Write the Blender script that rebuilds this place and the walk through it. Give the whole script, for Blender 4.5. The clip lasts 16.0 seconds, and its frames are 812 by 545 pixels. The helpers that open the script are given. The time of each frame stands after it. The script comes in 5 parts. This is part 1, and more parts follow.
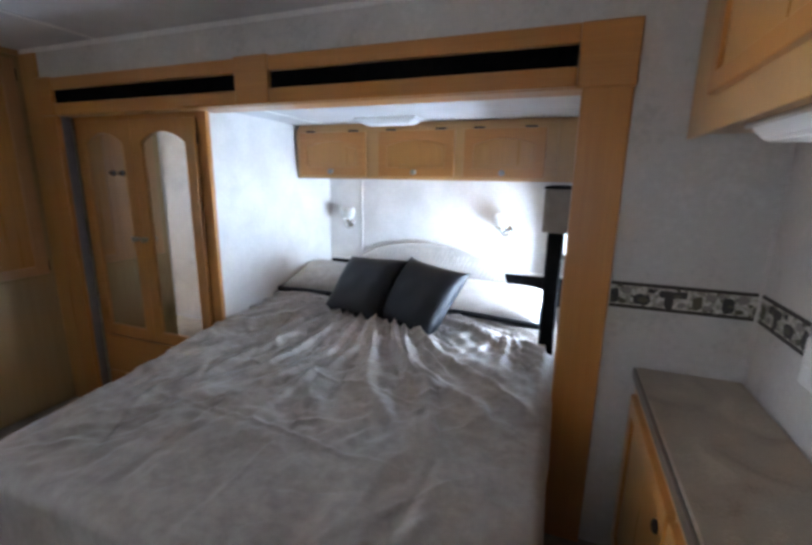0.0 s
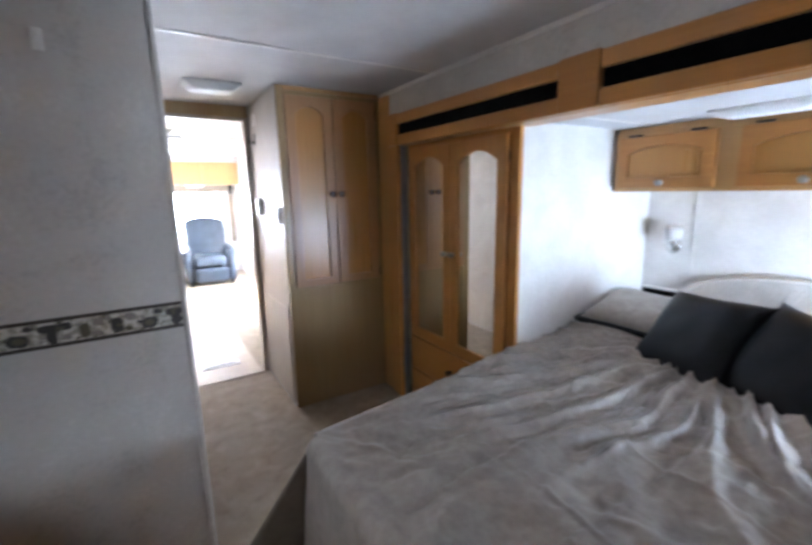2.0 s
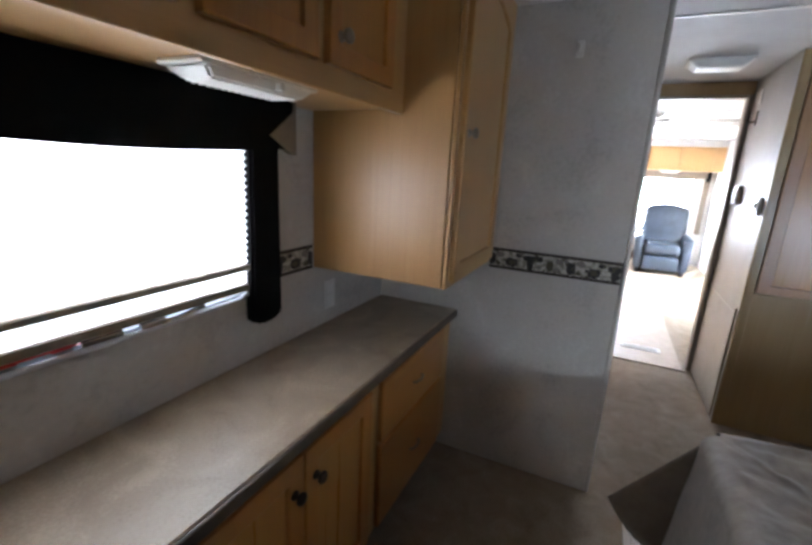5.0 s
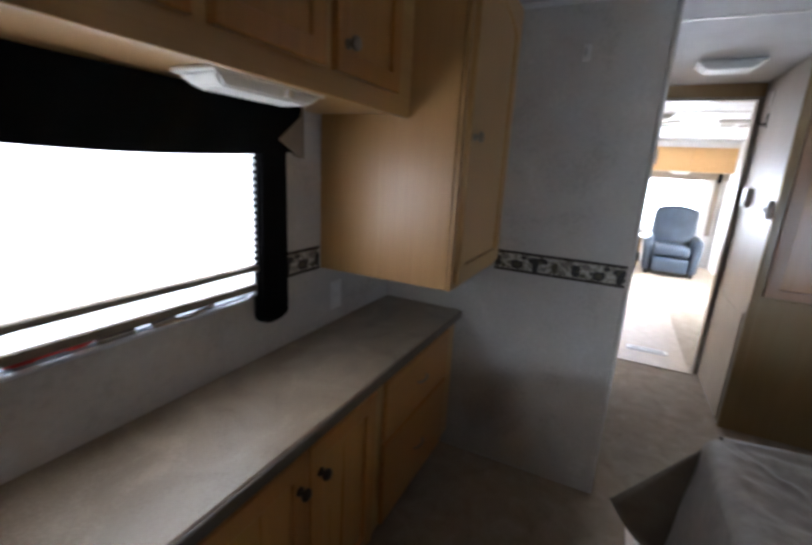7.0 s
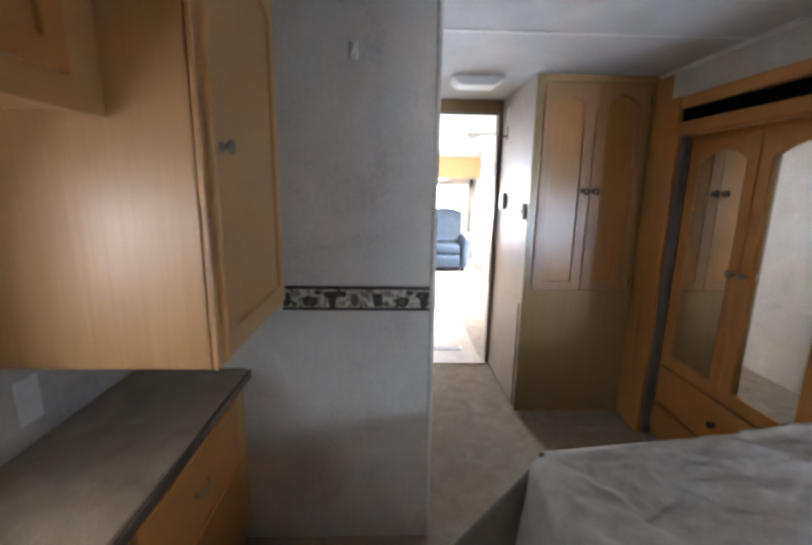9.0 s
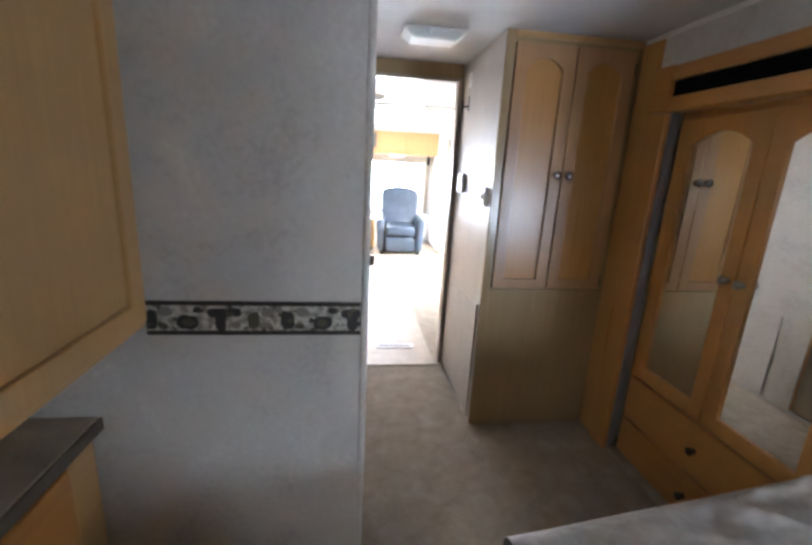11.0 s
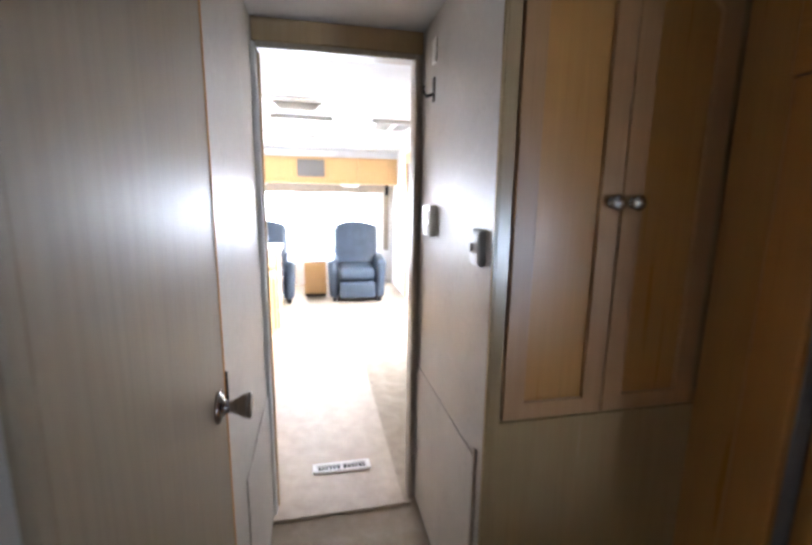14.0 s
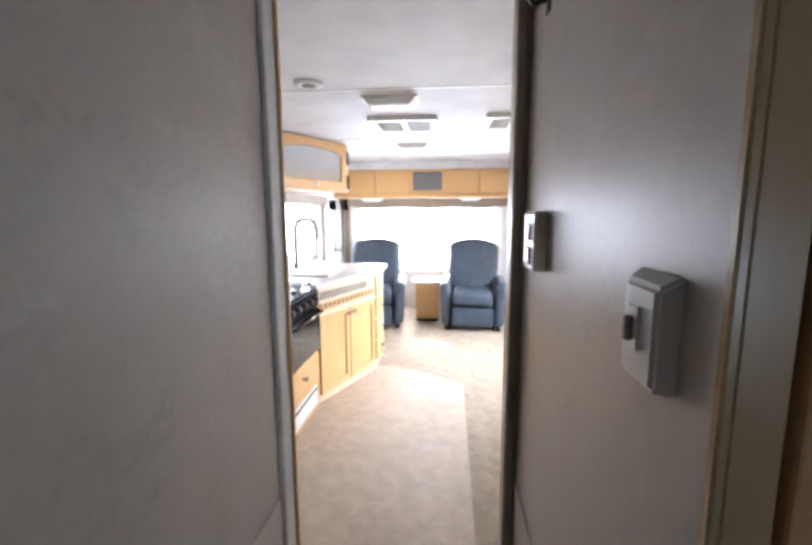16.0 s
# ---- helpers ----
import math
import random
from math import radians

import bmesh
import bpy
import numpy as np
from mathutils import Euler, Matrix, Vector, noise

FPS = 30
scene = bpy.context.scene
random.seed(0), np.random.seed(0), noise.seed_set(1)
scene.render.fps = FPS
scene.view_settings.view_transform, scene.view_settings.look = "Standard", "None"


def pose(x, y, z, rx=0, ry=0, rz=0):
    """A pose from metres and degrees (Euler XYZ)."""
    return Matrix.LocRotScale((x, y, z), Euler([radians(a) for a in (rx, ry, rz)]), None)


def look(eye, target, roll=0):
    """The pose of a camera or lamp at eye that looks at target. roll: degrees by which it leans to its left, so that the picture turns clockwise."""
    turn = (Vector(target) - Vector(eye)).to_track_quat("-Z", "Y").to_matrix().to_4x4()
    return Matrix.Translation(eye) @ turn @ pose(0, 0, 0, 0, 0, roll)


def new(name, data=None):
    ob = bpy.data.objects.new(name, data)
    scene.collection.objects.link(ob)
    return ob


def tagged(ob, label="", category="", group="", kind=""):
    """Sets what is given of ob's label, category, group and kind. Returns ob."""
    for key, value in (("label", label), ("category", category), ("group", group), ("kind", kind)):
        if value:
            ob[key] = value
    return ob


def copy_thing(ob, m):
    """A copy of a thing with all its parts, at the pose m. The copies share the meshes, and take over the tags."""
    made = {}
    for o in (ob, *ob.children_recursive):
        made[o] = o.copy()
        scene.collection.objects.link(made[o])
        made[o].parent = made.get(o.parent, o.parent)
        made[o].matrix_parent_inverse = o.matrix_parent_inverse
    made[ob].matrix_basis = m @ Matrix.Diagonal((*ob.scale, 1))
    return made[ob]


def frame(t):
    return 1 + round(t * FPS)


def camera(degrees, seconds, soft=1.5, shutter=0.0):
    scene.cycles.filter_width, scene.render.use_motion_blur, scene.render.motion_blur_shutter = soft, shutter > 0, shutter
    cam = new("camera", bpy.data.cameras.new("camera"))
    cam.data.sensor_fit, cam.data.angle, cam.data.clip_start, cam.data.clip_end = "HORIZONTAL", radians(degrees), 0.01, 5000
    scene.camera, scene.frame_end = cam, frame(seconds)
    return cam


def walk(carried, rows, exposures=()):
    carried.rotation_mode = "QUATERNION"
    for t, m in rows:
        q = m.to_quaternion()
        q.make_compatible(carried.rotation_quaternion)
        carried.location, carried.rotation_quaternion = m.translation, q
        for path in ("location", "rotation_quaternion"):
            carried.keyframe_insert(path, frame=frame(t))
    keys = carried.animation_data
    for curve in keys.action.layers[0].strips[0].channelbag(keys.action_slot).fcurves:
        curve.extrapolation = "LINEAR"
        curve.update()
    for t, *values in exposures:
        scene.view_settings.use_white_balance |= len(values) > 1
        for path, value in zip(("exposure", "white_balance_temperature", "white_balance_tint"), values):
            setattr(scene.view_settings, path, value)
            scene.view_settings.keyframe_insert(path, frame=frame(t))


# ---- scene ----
cam = camera(88.1, 16.0, soft=3.2, shutter=0.4)
PATH = [
    (0, (1.88, -0.902, 1.428), (1.197, 0.926, 0.989), 0.9),
    (0.5, (1.852, -0.908, 1.428), (0.951, 0.813, 0.952), 1.0),
    (1, (1.79, -0.865, 1.425), (0.638, 0.701, 0.955), 0.9),
    (1.5, (1.671, -0.796, 1.446), (0.258, 0.572, 1.081), -0.3),
    (2, (1.633, -0.755, 1.451), (-0.034, 0.281, 1.064), -1.1),
    (2.5, (1.665, -0.731, 1.446), (-0.215, -0.155, 1.08), 0.9),
    (3, (1.745, -0.698, 1.433), (-0.205, -0.501, 1.035), 1.8),
    (3.5, (1.811, -0.699, 1.413), (-0.132, -0.865, 0.97), 2.7),
    (4, (1.859, -0.703, 1.419), (-0.045, -1.132, 0.982), 2.6),
    (4.5, (1.877, -0.733, 1.413), (0.053, -1.413, 0.954), 2.5),
    (4.7, (1.87, -0.755, 1.409), (0.084, -1.517, 0.929), 2.6),
    (6.8, (1.898, -0.778, 1.415), (0.186, -1.691, 0.932), 3.6),
    (7, (1.884, -0.749, 1.423), (0.14, -1.599, 0.936), 3.2),
    (7.5, (1.86, -0.693, 1.425), (0.017, -1.298, 0.935), 3.4),
    (8, (1.805, -0.676, 1.424), (-0.093, -1.095, 0.955), 2.8),
    (8.5, (1.67, -0.7, 1.423), (-0.27, -0.829, 0.956), 3.9),
    (9, (1.511, -0.809, 1.451), (-0.446, -0.748, 1.044), 0.9),
    (9.2, (1.453, -0.853, 1.456), (-0.491, -0.698, 1.011), 0.8),
    (11.3, (0.953, -0.695, 1.448), (-0.96, -0.403, 0.943), 3.4),
    (11.5, (0.857, -0.73, 1.448), (-1.05, -0.367, 0.967), 3.4),
    (12, (0.681, -0.743, 1.451), (-1.153, -0.172, 0.894), 1.9),
    (12.5, (0.526, -0.648, 1.446), (-1.281, 0.063, 0.968), 1.1),
    (13, (0.383, -0.544, 1.458), (-1.433, 0.156, 0.999), 3.1),
    (13.5, (0.181, -0.49, 1.443), (-1.651, 0.146, 0.954), 4.6),
    (14, (-0.021, -0.44, 1.44), (-1.944, -0.024, 1.08), 0.8),
    (14.5, (-0.185, -0.32, 1.414), (-2.156, -0.15, 1.119), -2.9),
    (15, (-0.339, -0.213, 1.411), (-2.298, -0.488, 1.116), 2.5),
    (15.5, (-0.611, -0.183, 1.403), (-2.569, -0.462, 1.104), 0.6),
    (16, (-0.715, -0.186, 1.406), (-2.684, -0.389, 1.122), -0.2),
]
walk(cam, [(t, look(eye, target, roll)) for t, eye, target, roll in PATH],
     [(0.0, 2.04, 5640, 13), (1.5, 2.25, 5600, 14), (3.0, 2.2, 5800, 13), (4.0, 2.15, 5800, 12), (4.5, 1.98, 5800, 12), (7.0, 1.4, 5800, 12), (7.5, 1.8, 5800, 12), (8.0, 2.1, 5800, 12),
      (9.0, 2.15, 5800, 11), (12.5, 2.2, 5750, 12), (13.5, 1.98, 5800, 13), (14.5, 1.42, 5750, 14), (15.0, 1.12, 5650, 15), (15.5, 0.84, 5800, 15), (16.0, 0.78, 5850, 15)])

# ---- world, daylight and lamps ----
world = bpy.data.worlds.new("sky")
scene.world = world
world.use_nodes = True
wn = world.node_tree.nodes
sky = wn.new("ShaderNodeTexSky")
sky.sky_type, sky.sun_disc = "NISHITA", False
sky.sun_elevation, sky.sun_rotation = radians(34.5), radians(266)
world.node_tree.links.new(sky.outputs[0], wn["Background"].inputs[0])
wn["Background"].inputs[1].default_value = 0.15

sun = new("sun", bpy.data.lights.new("sun", "SUN"))
sun.data.energy, sun.data.angle, sun.data.color = 4.2, radians(11), (1, 0.95, 0.88)
sun.matrix_world = look((0, 0, 10), (5.0, 0.3, 6.55))


def window_light(name, at, target, wide, high, power, color=(0.93, 0.96, 1.0)):
    """Daylight that falls in through one window's opening."""
    ob = new(name, bpy.data.lights.new(name, "AREA"))
    ob.data.shape, ob.data.size, ob.data.size_y = "RECTANGLE", wide, high
    ob.data.energy, ob.data.color = power, color
    ob.matrix_world = look(at, target)
    return ob


window_light("daylight_bedroom", (1.32, -1.80, 1.25), (1.40, 0, 1.15), 0.78, 0.46, 5.6)
window_light("daylight_slide", (2.06, 1.42, 0.88), (1.0, 1.15, 0.87), 0.60, 0.40, 8.2, (0.75, 0.875, 1.0))
window_light("daylight_rear", (-7.14, -0.5, 1.05), (-4.6, -0.5, 0.1), 2.0, 0.86, 62, (0.93, 0.96, 1.0))
window_light("daylight_kitchen", (-5.25, -1.93, 1.18), (-5.25, 0, 1.1), 1.1, 0.66, 11)
window_light("daylight_rear_side", (-6.45, -1.93, 1.18), (-6.45, 0, 1.1), 0.4, 0.66, 4)
window_light("daylight_dinette", (-4.5, 1.52, 1.25), (-5.0, 0, 0.0), 1.6, 0.62, 56, (0.93, 0.96, 1.0)).data.spread = radians(125)


# ---- materials ----
def material(name, color, rough=0.5, metal=0.0, **more):
    m = bpy.data.materials.new(name)
    m.use_nodes = True
    b = m.node_tree.nodes["Principled BSDF"]
    b.inputs["Base Color"].default_value = (*color, 1)
    b.inputs["Roughness"].default_value, b.inputs["Metallic"].default_value = rough, metal
    for key, value in more.items():
        b.inputs[key.replace("_", " ")].default_value = value
    return m


def mottled(name, stops, scale, rough=0.6, stretch=(1, 1, 1), bump=0.1, bump_scale=60, detail=6, fine=0.25, distort=0.0, spread=0.0, **more):
    """A surface whose colour wanders between stops [(place, colour)], with finer noise mixed in and a bump."""
    m = material(name, stops[0][1], rough, **more)
    nt = m.node_tree
    n, l = nt.nodes, nt.links
    b = n["Principled BSDF"]
    co, mp = n.new("ShaderNodeTexCoord"), n.new("ShaderNodeMapping")
    mp.inputs["Scale"].default_value = stretch
    l.new(co.outputs["Object"], mp.inputs["Vector"])
    if spread:
        info, add = n.new("ShaderNodeObjectInfo"), n.new("ShaderNodeVectorMath")
        comb = n.new("ShaderNodeMath")
        comb.operation = "MULTIPLY"
        comb.inputs[1].default_value = spread
        l.new(info.outputs["Random"], comb.inputs[0])
        l.new(co.outputs["Object"], add.inputs[0])
        l.new(comb.outputs[0], add.inputs[1])
        l.new(add.outputs[0], mp.inputs["Vector"])
    big, small = n.new("ShaderNodeTexNoise"), n.new("ShaderNodeTexNoise")
    big.inputs["Scale"].default_value, big.inputs["Detail"].default_value = scale, detail
    big.inputs["Distortion"].default_value = distort
    small.inputs["Scale"].default_value, small.inputs["Detail"].default_value = bump_scale, 4
    l.new(mp.outputs[0], big.inputs["Vector"])
    l.new(mp.outputs[0], small.inputs["Vector"])
    mix = n.new("ShaderNodeMix")
    mix.inputs["Factor"].default_value = fine
    l.new(big.outputs["Fac"], mix.inputs["A"])
    l.new(small.outputs["Fac"], mix.inputs["B"])
    ramp = n.new("ShaderNodeValToRGB")
    ramp.color_ramp.interpolation = "EASE"
    els = ramp.color_ramp.elements
    while len(els) < len(stops):
        els.new(0.5)
    for e, (p, c) in zip(els, stops):
        e.position, e.color = p, (*c, 1)
    l.new(mix.outputs["Result"], ramp.inputs[0])
    l.new(ramp.outputs[0], b.inputs["Base Color"])
    bp = n.new("ShaderNodeBump")
    bp.inputs["Strength"].default_value, bp.inputs["Distance"].default_value = bump, 0.004
    l.new(small.outputs["Fac"], bp.inputs["Height"])
    l.new(bp.outputs[0], b.inputs["Normal"])
    rr = n.new("ShaderNodeMapRange")
    rr.inputs["To Min"].default_value, rr.inputs["To Max"].default_value = max(0.02, rough - 0.08), min(1, rough + 0.08)
    l.new(big.outputs["Fac"], rr.inputs["Value"])
    l.new(rr.outputs[0], b.inputs["Roughness"])
    return m


def wood(name, dark, mid, light, rough=0.38, along="z"):
    st = {"x": (1.5, 42, 42), "y": (42, 1.5, 42), "z": (42, 42, 1.5)}[along]
    return mottled(name, [(0.28, dark), (0.5, mid), (0.72, light)], 0.9, rough, st, 0.03, 2.6, 4, 0.5, 0.0, spread=7.0, Coat_Weight=0.3, Coat_Roughness=0.36)


MAPLE = {a: wood("maple_" + a, (0.41, 0.172, 0.036), (0.46, 0.20, 0.045), (0.51, 0.235, 0.057), 0.33, a) for a in "xyz"}
PALE = {a: wood("pale_maple_" + a, (0.46, 0.255, 0.09), (0.50, 0.285, 0.105), (0.54, 0.32, 0.125), 0.36, a) for a in "xz"}
# Kitchen and rear woods: overexposure is put into these paler colours.
LIT_MAPLE = {a: wood("lit_maple_" + a, (0.50, 0.29, 0.105), (0.56, 0.335, 0.13), (0.62, 0.385, 0.16), 0.4, a) for a in "xz"}
LIT_CREAM = mottled("lit_cream_frame", [(0.3, (0.56, 0.44, 0.28)), (0.7, (0.64, 0.52, 0.36))], 4, 0.4, bump=0.03)
PANEL_WOOD = wood("maple_panel", (0.41, 0.192, 0.044), (0.46, 0.220, 0.054), (0.51, 0.253, 0.067), 0.30)
LINEN_STILE = wood("linen_stile_maple", (0.37, 0.190, 0.076), (0.41, 0.218, 0.091), (0.45, 0.248, 0.110), 0.36)
PRINTED = mottled("woodgrain_vinyl", [(0.3, (0.365, 0.25, 0.125)), (0.7, (0.405, 0.285, 0.148))], 0.9, 0.24, (36, 36, 1.4), 0.015, 2.6, 4, 0.5, 0.0, Coat_Weight=0.4, Coat_Roughness=0.25)
WALLPAPER = mottled("wallpaper", [(0.3, (0.43, 0.405, 0.37)), (0.5, (0.54, 0.51, 0.47)), (0.72, (0.63, 0.60, 0.56))], 5, 0.42, (1, 1, 1), 0.12, 55, 9, 0.35, 0.5)
WALLPAPER_WARM = mottled("warm_wallpaper", [(0.3, (0.40, 0.36, 0.31)), (0.5, (0.475, 0.43, 0.375)), (0.72, (0.55, 0.505, 0.45))], 5, 0.44, (1, 1, 1), 0.1, 55, 9, 0.35, 0.5)
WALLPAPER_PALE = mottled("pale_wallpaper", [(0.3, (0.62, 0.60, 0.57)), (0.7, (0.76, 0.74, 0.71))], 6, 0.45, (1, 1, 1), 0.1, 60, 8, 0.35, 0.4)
CEILING = mottled("ceiling_panel", [(0.3, (0.56, 0.55, 0.545)), (0.7, (0.66, 0.65, 0.645))], 4, 0.7, (1, 1, 1), 0.06, 40, 5, 0.2)
CARPET = mottled("carpet", [(0.30, (0.17, 0.132, 0.09)), (0.5, (0.32, 0.258, 0.188)), (0.68, (0.45, 0.375, 0.29))], 11, 0.95, (1, 1, 1), 0.9, 170, 8, 0.6, 0.6)
LINO = mottled("vinyl_floor", [(0.3, (0.37, 0.29, 0.205)), (0.7, (0.48, 0.385, 0.285))], 12, 0.52, (1, 1, 1), 0.05, 120, 8, 0.4, 0.3)
COUNTER = mottled("laminate_counter", [(0.3, (0.23, 0.172, 0.118)), (0.5, (0.355, 0.28, 0.20)), (0.68, (0.47, 0.385, 0.285))], 6, 0.40, (1, 1, 1), 0.015, 140, 10, 0.3, 0.9, Specular_IOR_Level=0.6, Coat_Weight=0.2, Coat_Roughness=0.4)
COUNTER_EDGE = material("counter_edge", (0.13, 0.10, 0.075), 0.35)
SPREAD = mottled("satin_bedspread", [(0.3, (0.265, 0.235, 0.20)), (0.7, (0.38, 0.34, 0.30))], 7, 0.47, (1, 1, 1), 0.5, 38, 10, 0.4, 1.6, Sheen_Weight=0.15)
LINING = mottled("spread_lining", [(0.3, (0.10, 0.078, 0.055)), (0.7, (0.15, 0.12, 0.09))], 8, 0.7, bump=0.2)
BLACK_CLOTH = mottled("black_cloth", [(0.3, (0.004, 0.0045, 0.006)), (0.7, (0.008, 0.009, 0.013))], 20, 0.45, bump=0.1, bump_scale=200, Specular_IOR_Level=0.32)
VALANCE = mottled("dark_valance", [(0.3, (0.003, 0.003, 0.0035)), (0.7, (0.006, 0.0055, 0.006))], 20, 0.85, bump=0.2, bump_scale=180, Specular_IOR_Level=0.1)
TAN_CLOTH = mottled("tan_cloth", [(0.3, (0.22, 0.18, 0.14)), (0.7, (0.29, 0.245, 0.19))], 14, 0.8, bump=0.2, bump_scale=160)
PILLOW = mottled("pillow_satin", [(0.3, (0.50, 0.45, 0.40)), (0.7, (0.62, 0.57, 0.51))], 8, 0.5, bump=0.25, bump_scale=50)
LEATHER = mottled("blue_grey_leather", [(0.3, (0.021, 0.030, 0.043)), (0.7, (0.039, 0.053, 0.072))], 9, 0.42, bump=0.3, bump_scale=110, detail=8)
WHITE = mottled("white_plastic", [(0.3, (0.72, 0.70, 0.66)), (0.7, (0.80, 0.78, 0.74))], 12, 0.35, bump=0.02)
GREY_PLASTIC = mottled("grey_plastic", [(0.3, (0.64, 0.63, 0.63)), (0.7, (0.72, 0.71, 0.71))], 12, 0.4, bump=0.02)
LENS = material("ribbed_lens", (0.80, 0.79, 0.76), 0.5)
CHROME = material("chrome", (0.72, 0.71, 0.69), 0.16, 1.0)
BRONZE = material("dark_metal", (0.05, 0.042, 0.036), 0.4, 0.8)
NICKEL = material("aged_nickel", (0.33, 0.30, 0.27), 0.3, 1.0)
KNOB_METAL = material("satin_nickel", (0.42, 0.39, 0.36), 0.2, 1.0)
# Near-black that puts the shade of gaps and recesses into colour; also chair feet.
DARK = material("shade_black", (0.012, 0.010, 0.009), 0.9)
GRILLE = mottled("black_grille", [(0.3, (0.0025, 0.0025, 0.003)), (0.7, (0.006, 0.006, 0.0065))], 40, 0.9, bump=0.3, bump_scale=400, Specular_IOR_Level=0.05)
STOVE = material("black_enamel", (0.010, 0.010, 0.011), 0.18)
OVEN_GLASS = material("oven_glass", (0.010, 0.010, 0.011), 0.09, Specular_IOR_Level=0.45)
CABINET_GLASS = material("smoked_glass", (0.42, 0.42, 0.42), 0.04, 0.55, Coat_Weight=1.0, Specular_IOR_Level=0.9)
MIRROR = material("mirror", (0.86, 0.87, 0.86), 0.015, 1.0)
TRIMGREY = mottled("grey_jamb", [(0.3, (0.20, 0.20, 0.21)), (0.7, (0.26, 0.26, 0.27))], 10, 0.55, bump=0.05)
EDGE_PRINT = material("border_line", (0.035, 0.026, 0.02), 0.6)
PAPER = mottled("border_paper", [(0.35, (0.24, 0.22, 0.17)), (0.62, (0.56, 0.52, 0.45))], 60, 0.6, bump=0.03)
PRINT = [material("print_dark", (0.035, 0.03, 0.028), 0.6), material("print_olive", (0.085, 0.078, 0.045), 0.6), material("print_grey", (0.22, 0.20, 0.175), 0.6)]
HEADBOARD = mottled("quilted_vinyl", [(0.3, (0.42, 0.385, 0.34)), (0.7, (0.52, 0.48, 0.43))], 9, 0.5, bump=0.15, bump_scale=90)
GLASS = material("window_glass", (1, 1, 1), 0.0, Transmission_Weight=1.0, IOR=1.05)
ALUMINIUM = material("aluminium", (0.55, 0.55, 0.55), 0.35, 1.0)
BLUE_ALU = material("grey_anodised_aluminium", (0.20, 0.21, 0.23), 0.4, 0.9)
# Brighter than the aluminium: the window's reflection is put into this colour.
SILL_SHEEN = material("sill_sheen", (0.62, 0.64, 0.67), 0.35, 0.3)
RED = material("red_stand_in", (0.45, 0.02, 0.015), 0.3)
HALOGEN_GLASS = material("frosted_glass", (0.85, 0.84, 0.82), 0.3, Transmission_Weight=0.4)
FABRIC_GREY = material("speaker_cloth", (0.16, 0.15, 0.14), 0.9)


def blind_cloth():
    m = bpy.data.materials.new("pleated_shade_cloth")
    m.use_nodes = True
    n, l = m.node_tree.nodes, m.node_tree.links
    n.remove(n["Principled BSDF"])
    a, b, mix = n.new("ShaderNodeBsdfDiffuse"), n.new("ShaderNodeBsdfTranslucent"), n.new("ShaderNodeMixShader")
    a.inputs[0].default_value, b.inputs[0].default_value = (0.74, 0.72, 0.68, 1), (0.86, 0.85, 0.83, 1)
    mix.inputs[0].default_value = 0.62
    l.new(a.outputs[0], mix.inputs[1])
    l.new(b.outputs[0], mix.inputs[2])
    l.new(mix.outputs[0], n["Material Output"].inputs[0])
    return m


BLIND = blind_cloth()

# ---- building helpers ----
ORIGIN = {}


def box(bm, x0, y0, z0, x1, y1, z1, bevel=0.0, seg=1):
    """Adds a box with broken edges to bm."""
    lo, hi = (min(x0, x1), min(y0, y1), min(z0, z1)), (max(x0, x1), max(y0, y1), max(z0, z1))
    vs = bmesh.ops.create_cube(bm, size=1.0)["verts"]
    for v in vs:
        v.co = [lo[i] + (v.co[i] + 0.5) * (hi[i] - lo[i]) for i in range(3)]
    if bevel:
        es = list({e for v in vs for e in v.link_edges})
        bmesh.ops.bevel(bm, geom=es, offset=min(bevel, 0.45 * min(hi[i] - lo[i] for i in range(3))), segments=seg, affect="EDGES", profile=0.5)
    return bm


def B(*a, bevel=0.003, seg=1):
    return box(bmesh.new(), *a, bevel=bevel, seg=seg)


def at_plane(axis, u, v, w):
    return {"x": (w, u, v), "y": (u, w, v), "z": (u, v, w)}[axis]


def prism(bm, axis, pts, w0, w1):
    """Extrudes a flat outline of (u, v) from depth w0 to w1 along the axis."""
    a = [bm.verts.new(at_plane(axis, u, v, w0)) for u, v in pts]
    b = [bm.verts.new(at_plane(axis, u, v, w1)) for u, v in pts]
    fs = [bm.faces.new(a), bm.faces.new(b[::-1])]
    for i in range(len(pts)):
        j = (i + 1) % len(pts)
        fs.append(bm.faces.new((a[j], a[i], b[i], b[j])))
    bmesh.ops.recalc_face_normals(bm, faces=fs)
    return bm


def lathe(bm, center, direction, profile, seg=14):
    """Turns (distance along, radius) pairs about a direction."""
    q = Vector(direction).normalized().to_track_quat("Z", "Y")
    rings = []
    for d, r in profile:
        rings.append([bm.verts.new(Vector(center) + q @ Vector((r * math.cos(2 * math.pi * i / seg), r * math.sin(2 * math.pi * i / seg), d))) for i in range(seg)])
    fs = []
    for p, s in zip(rings, rings[1:]):
        for i in range(seg):
            j = (i + 1) % seg
            fs.append(bm.faces.new((p[i], p[j], s[j], s[i])))
    fs += [bm.faces.new(rings[0][::-1]), bm.faces.new(rings[-1])]
    for f in fs:
        f.smooth = True
    bmesh.ops.recalc_face_normals(bm, faces=fs)
    return bm


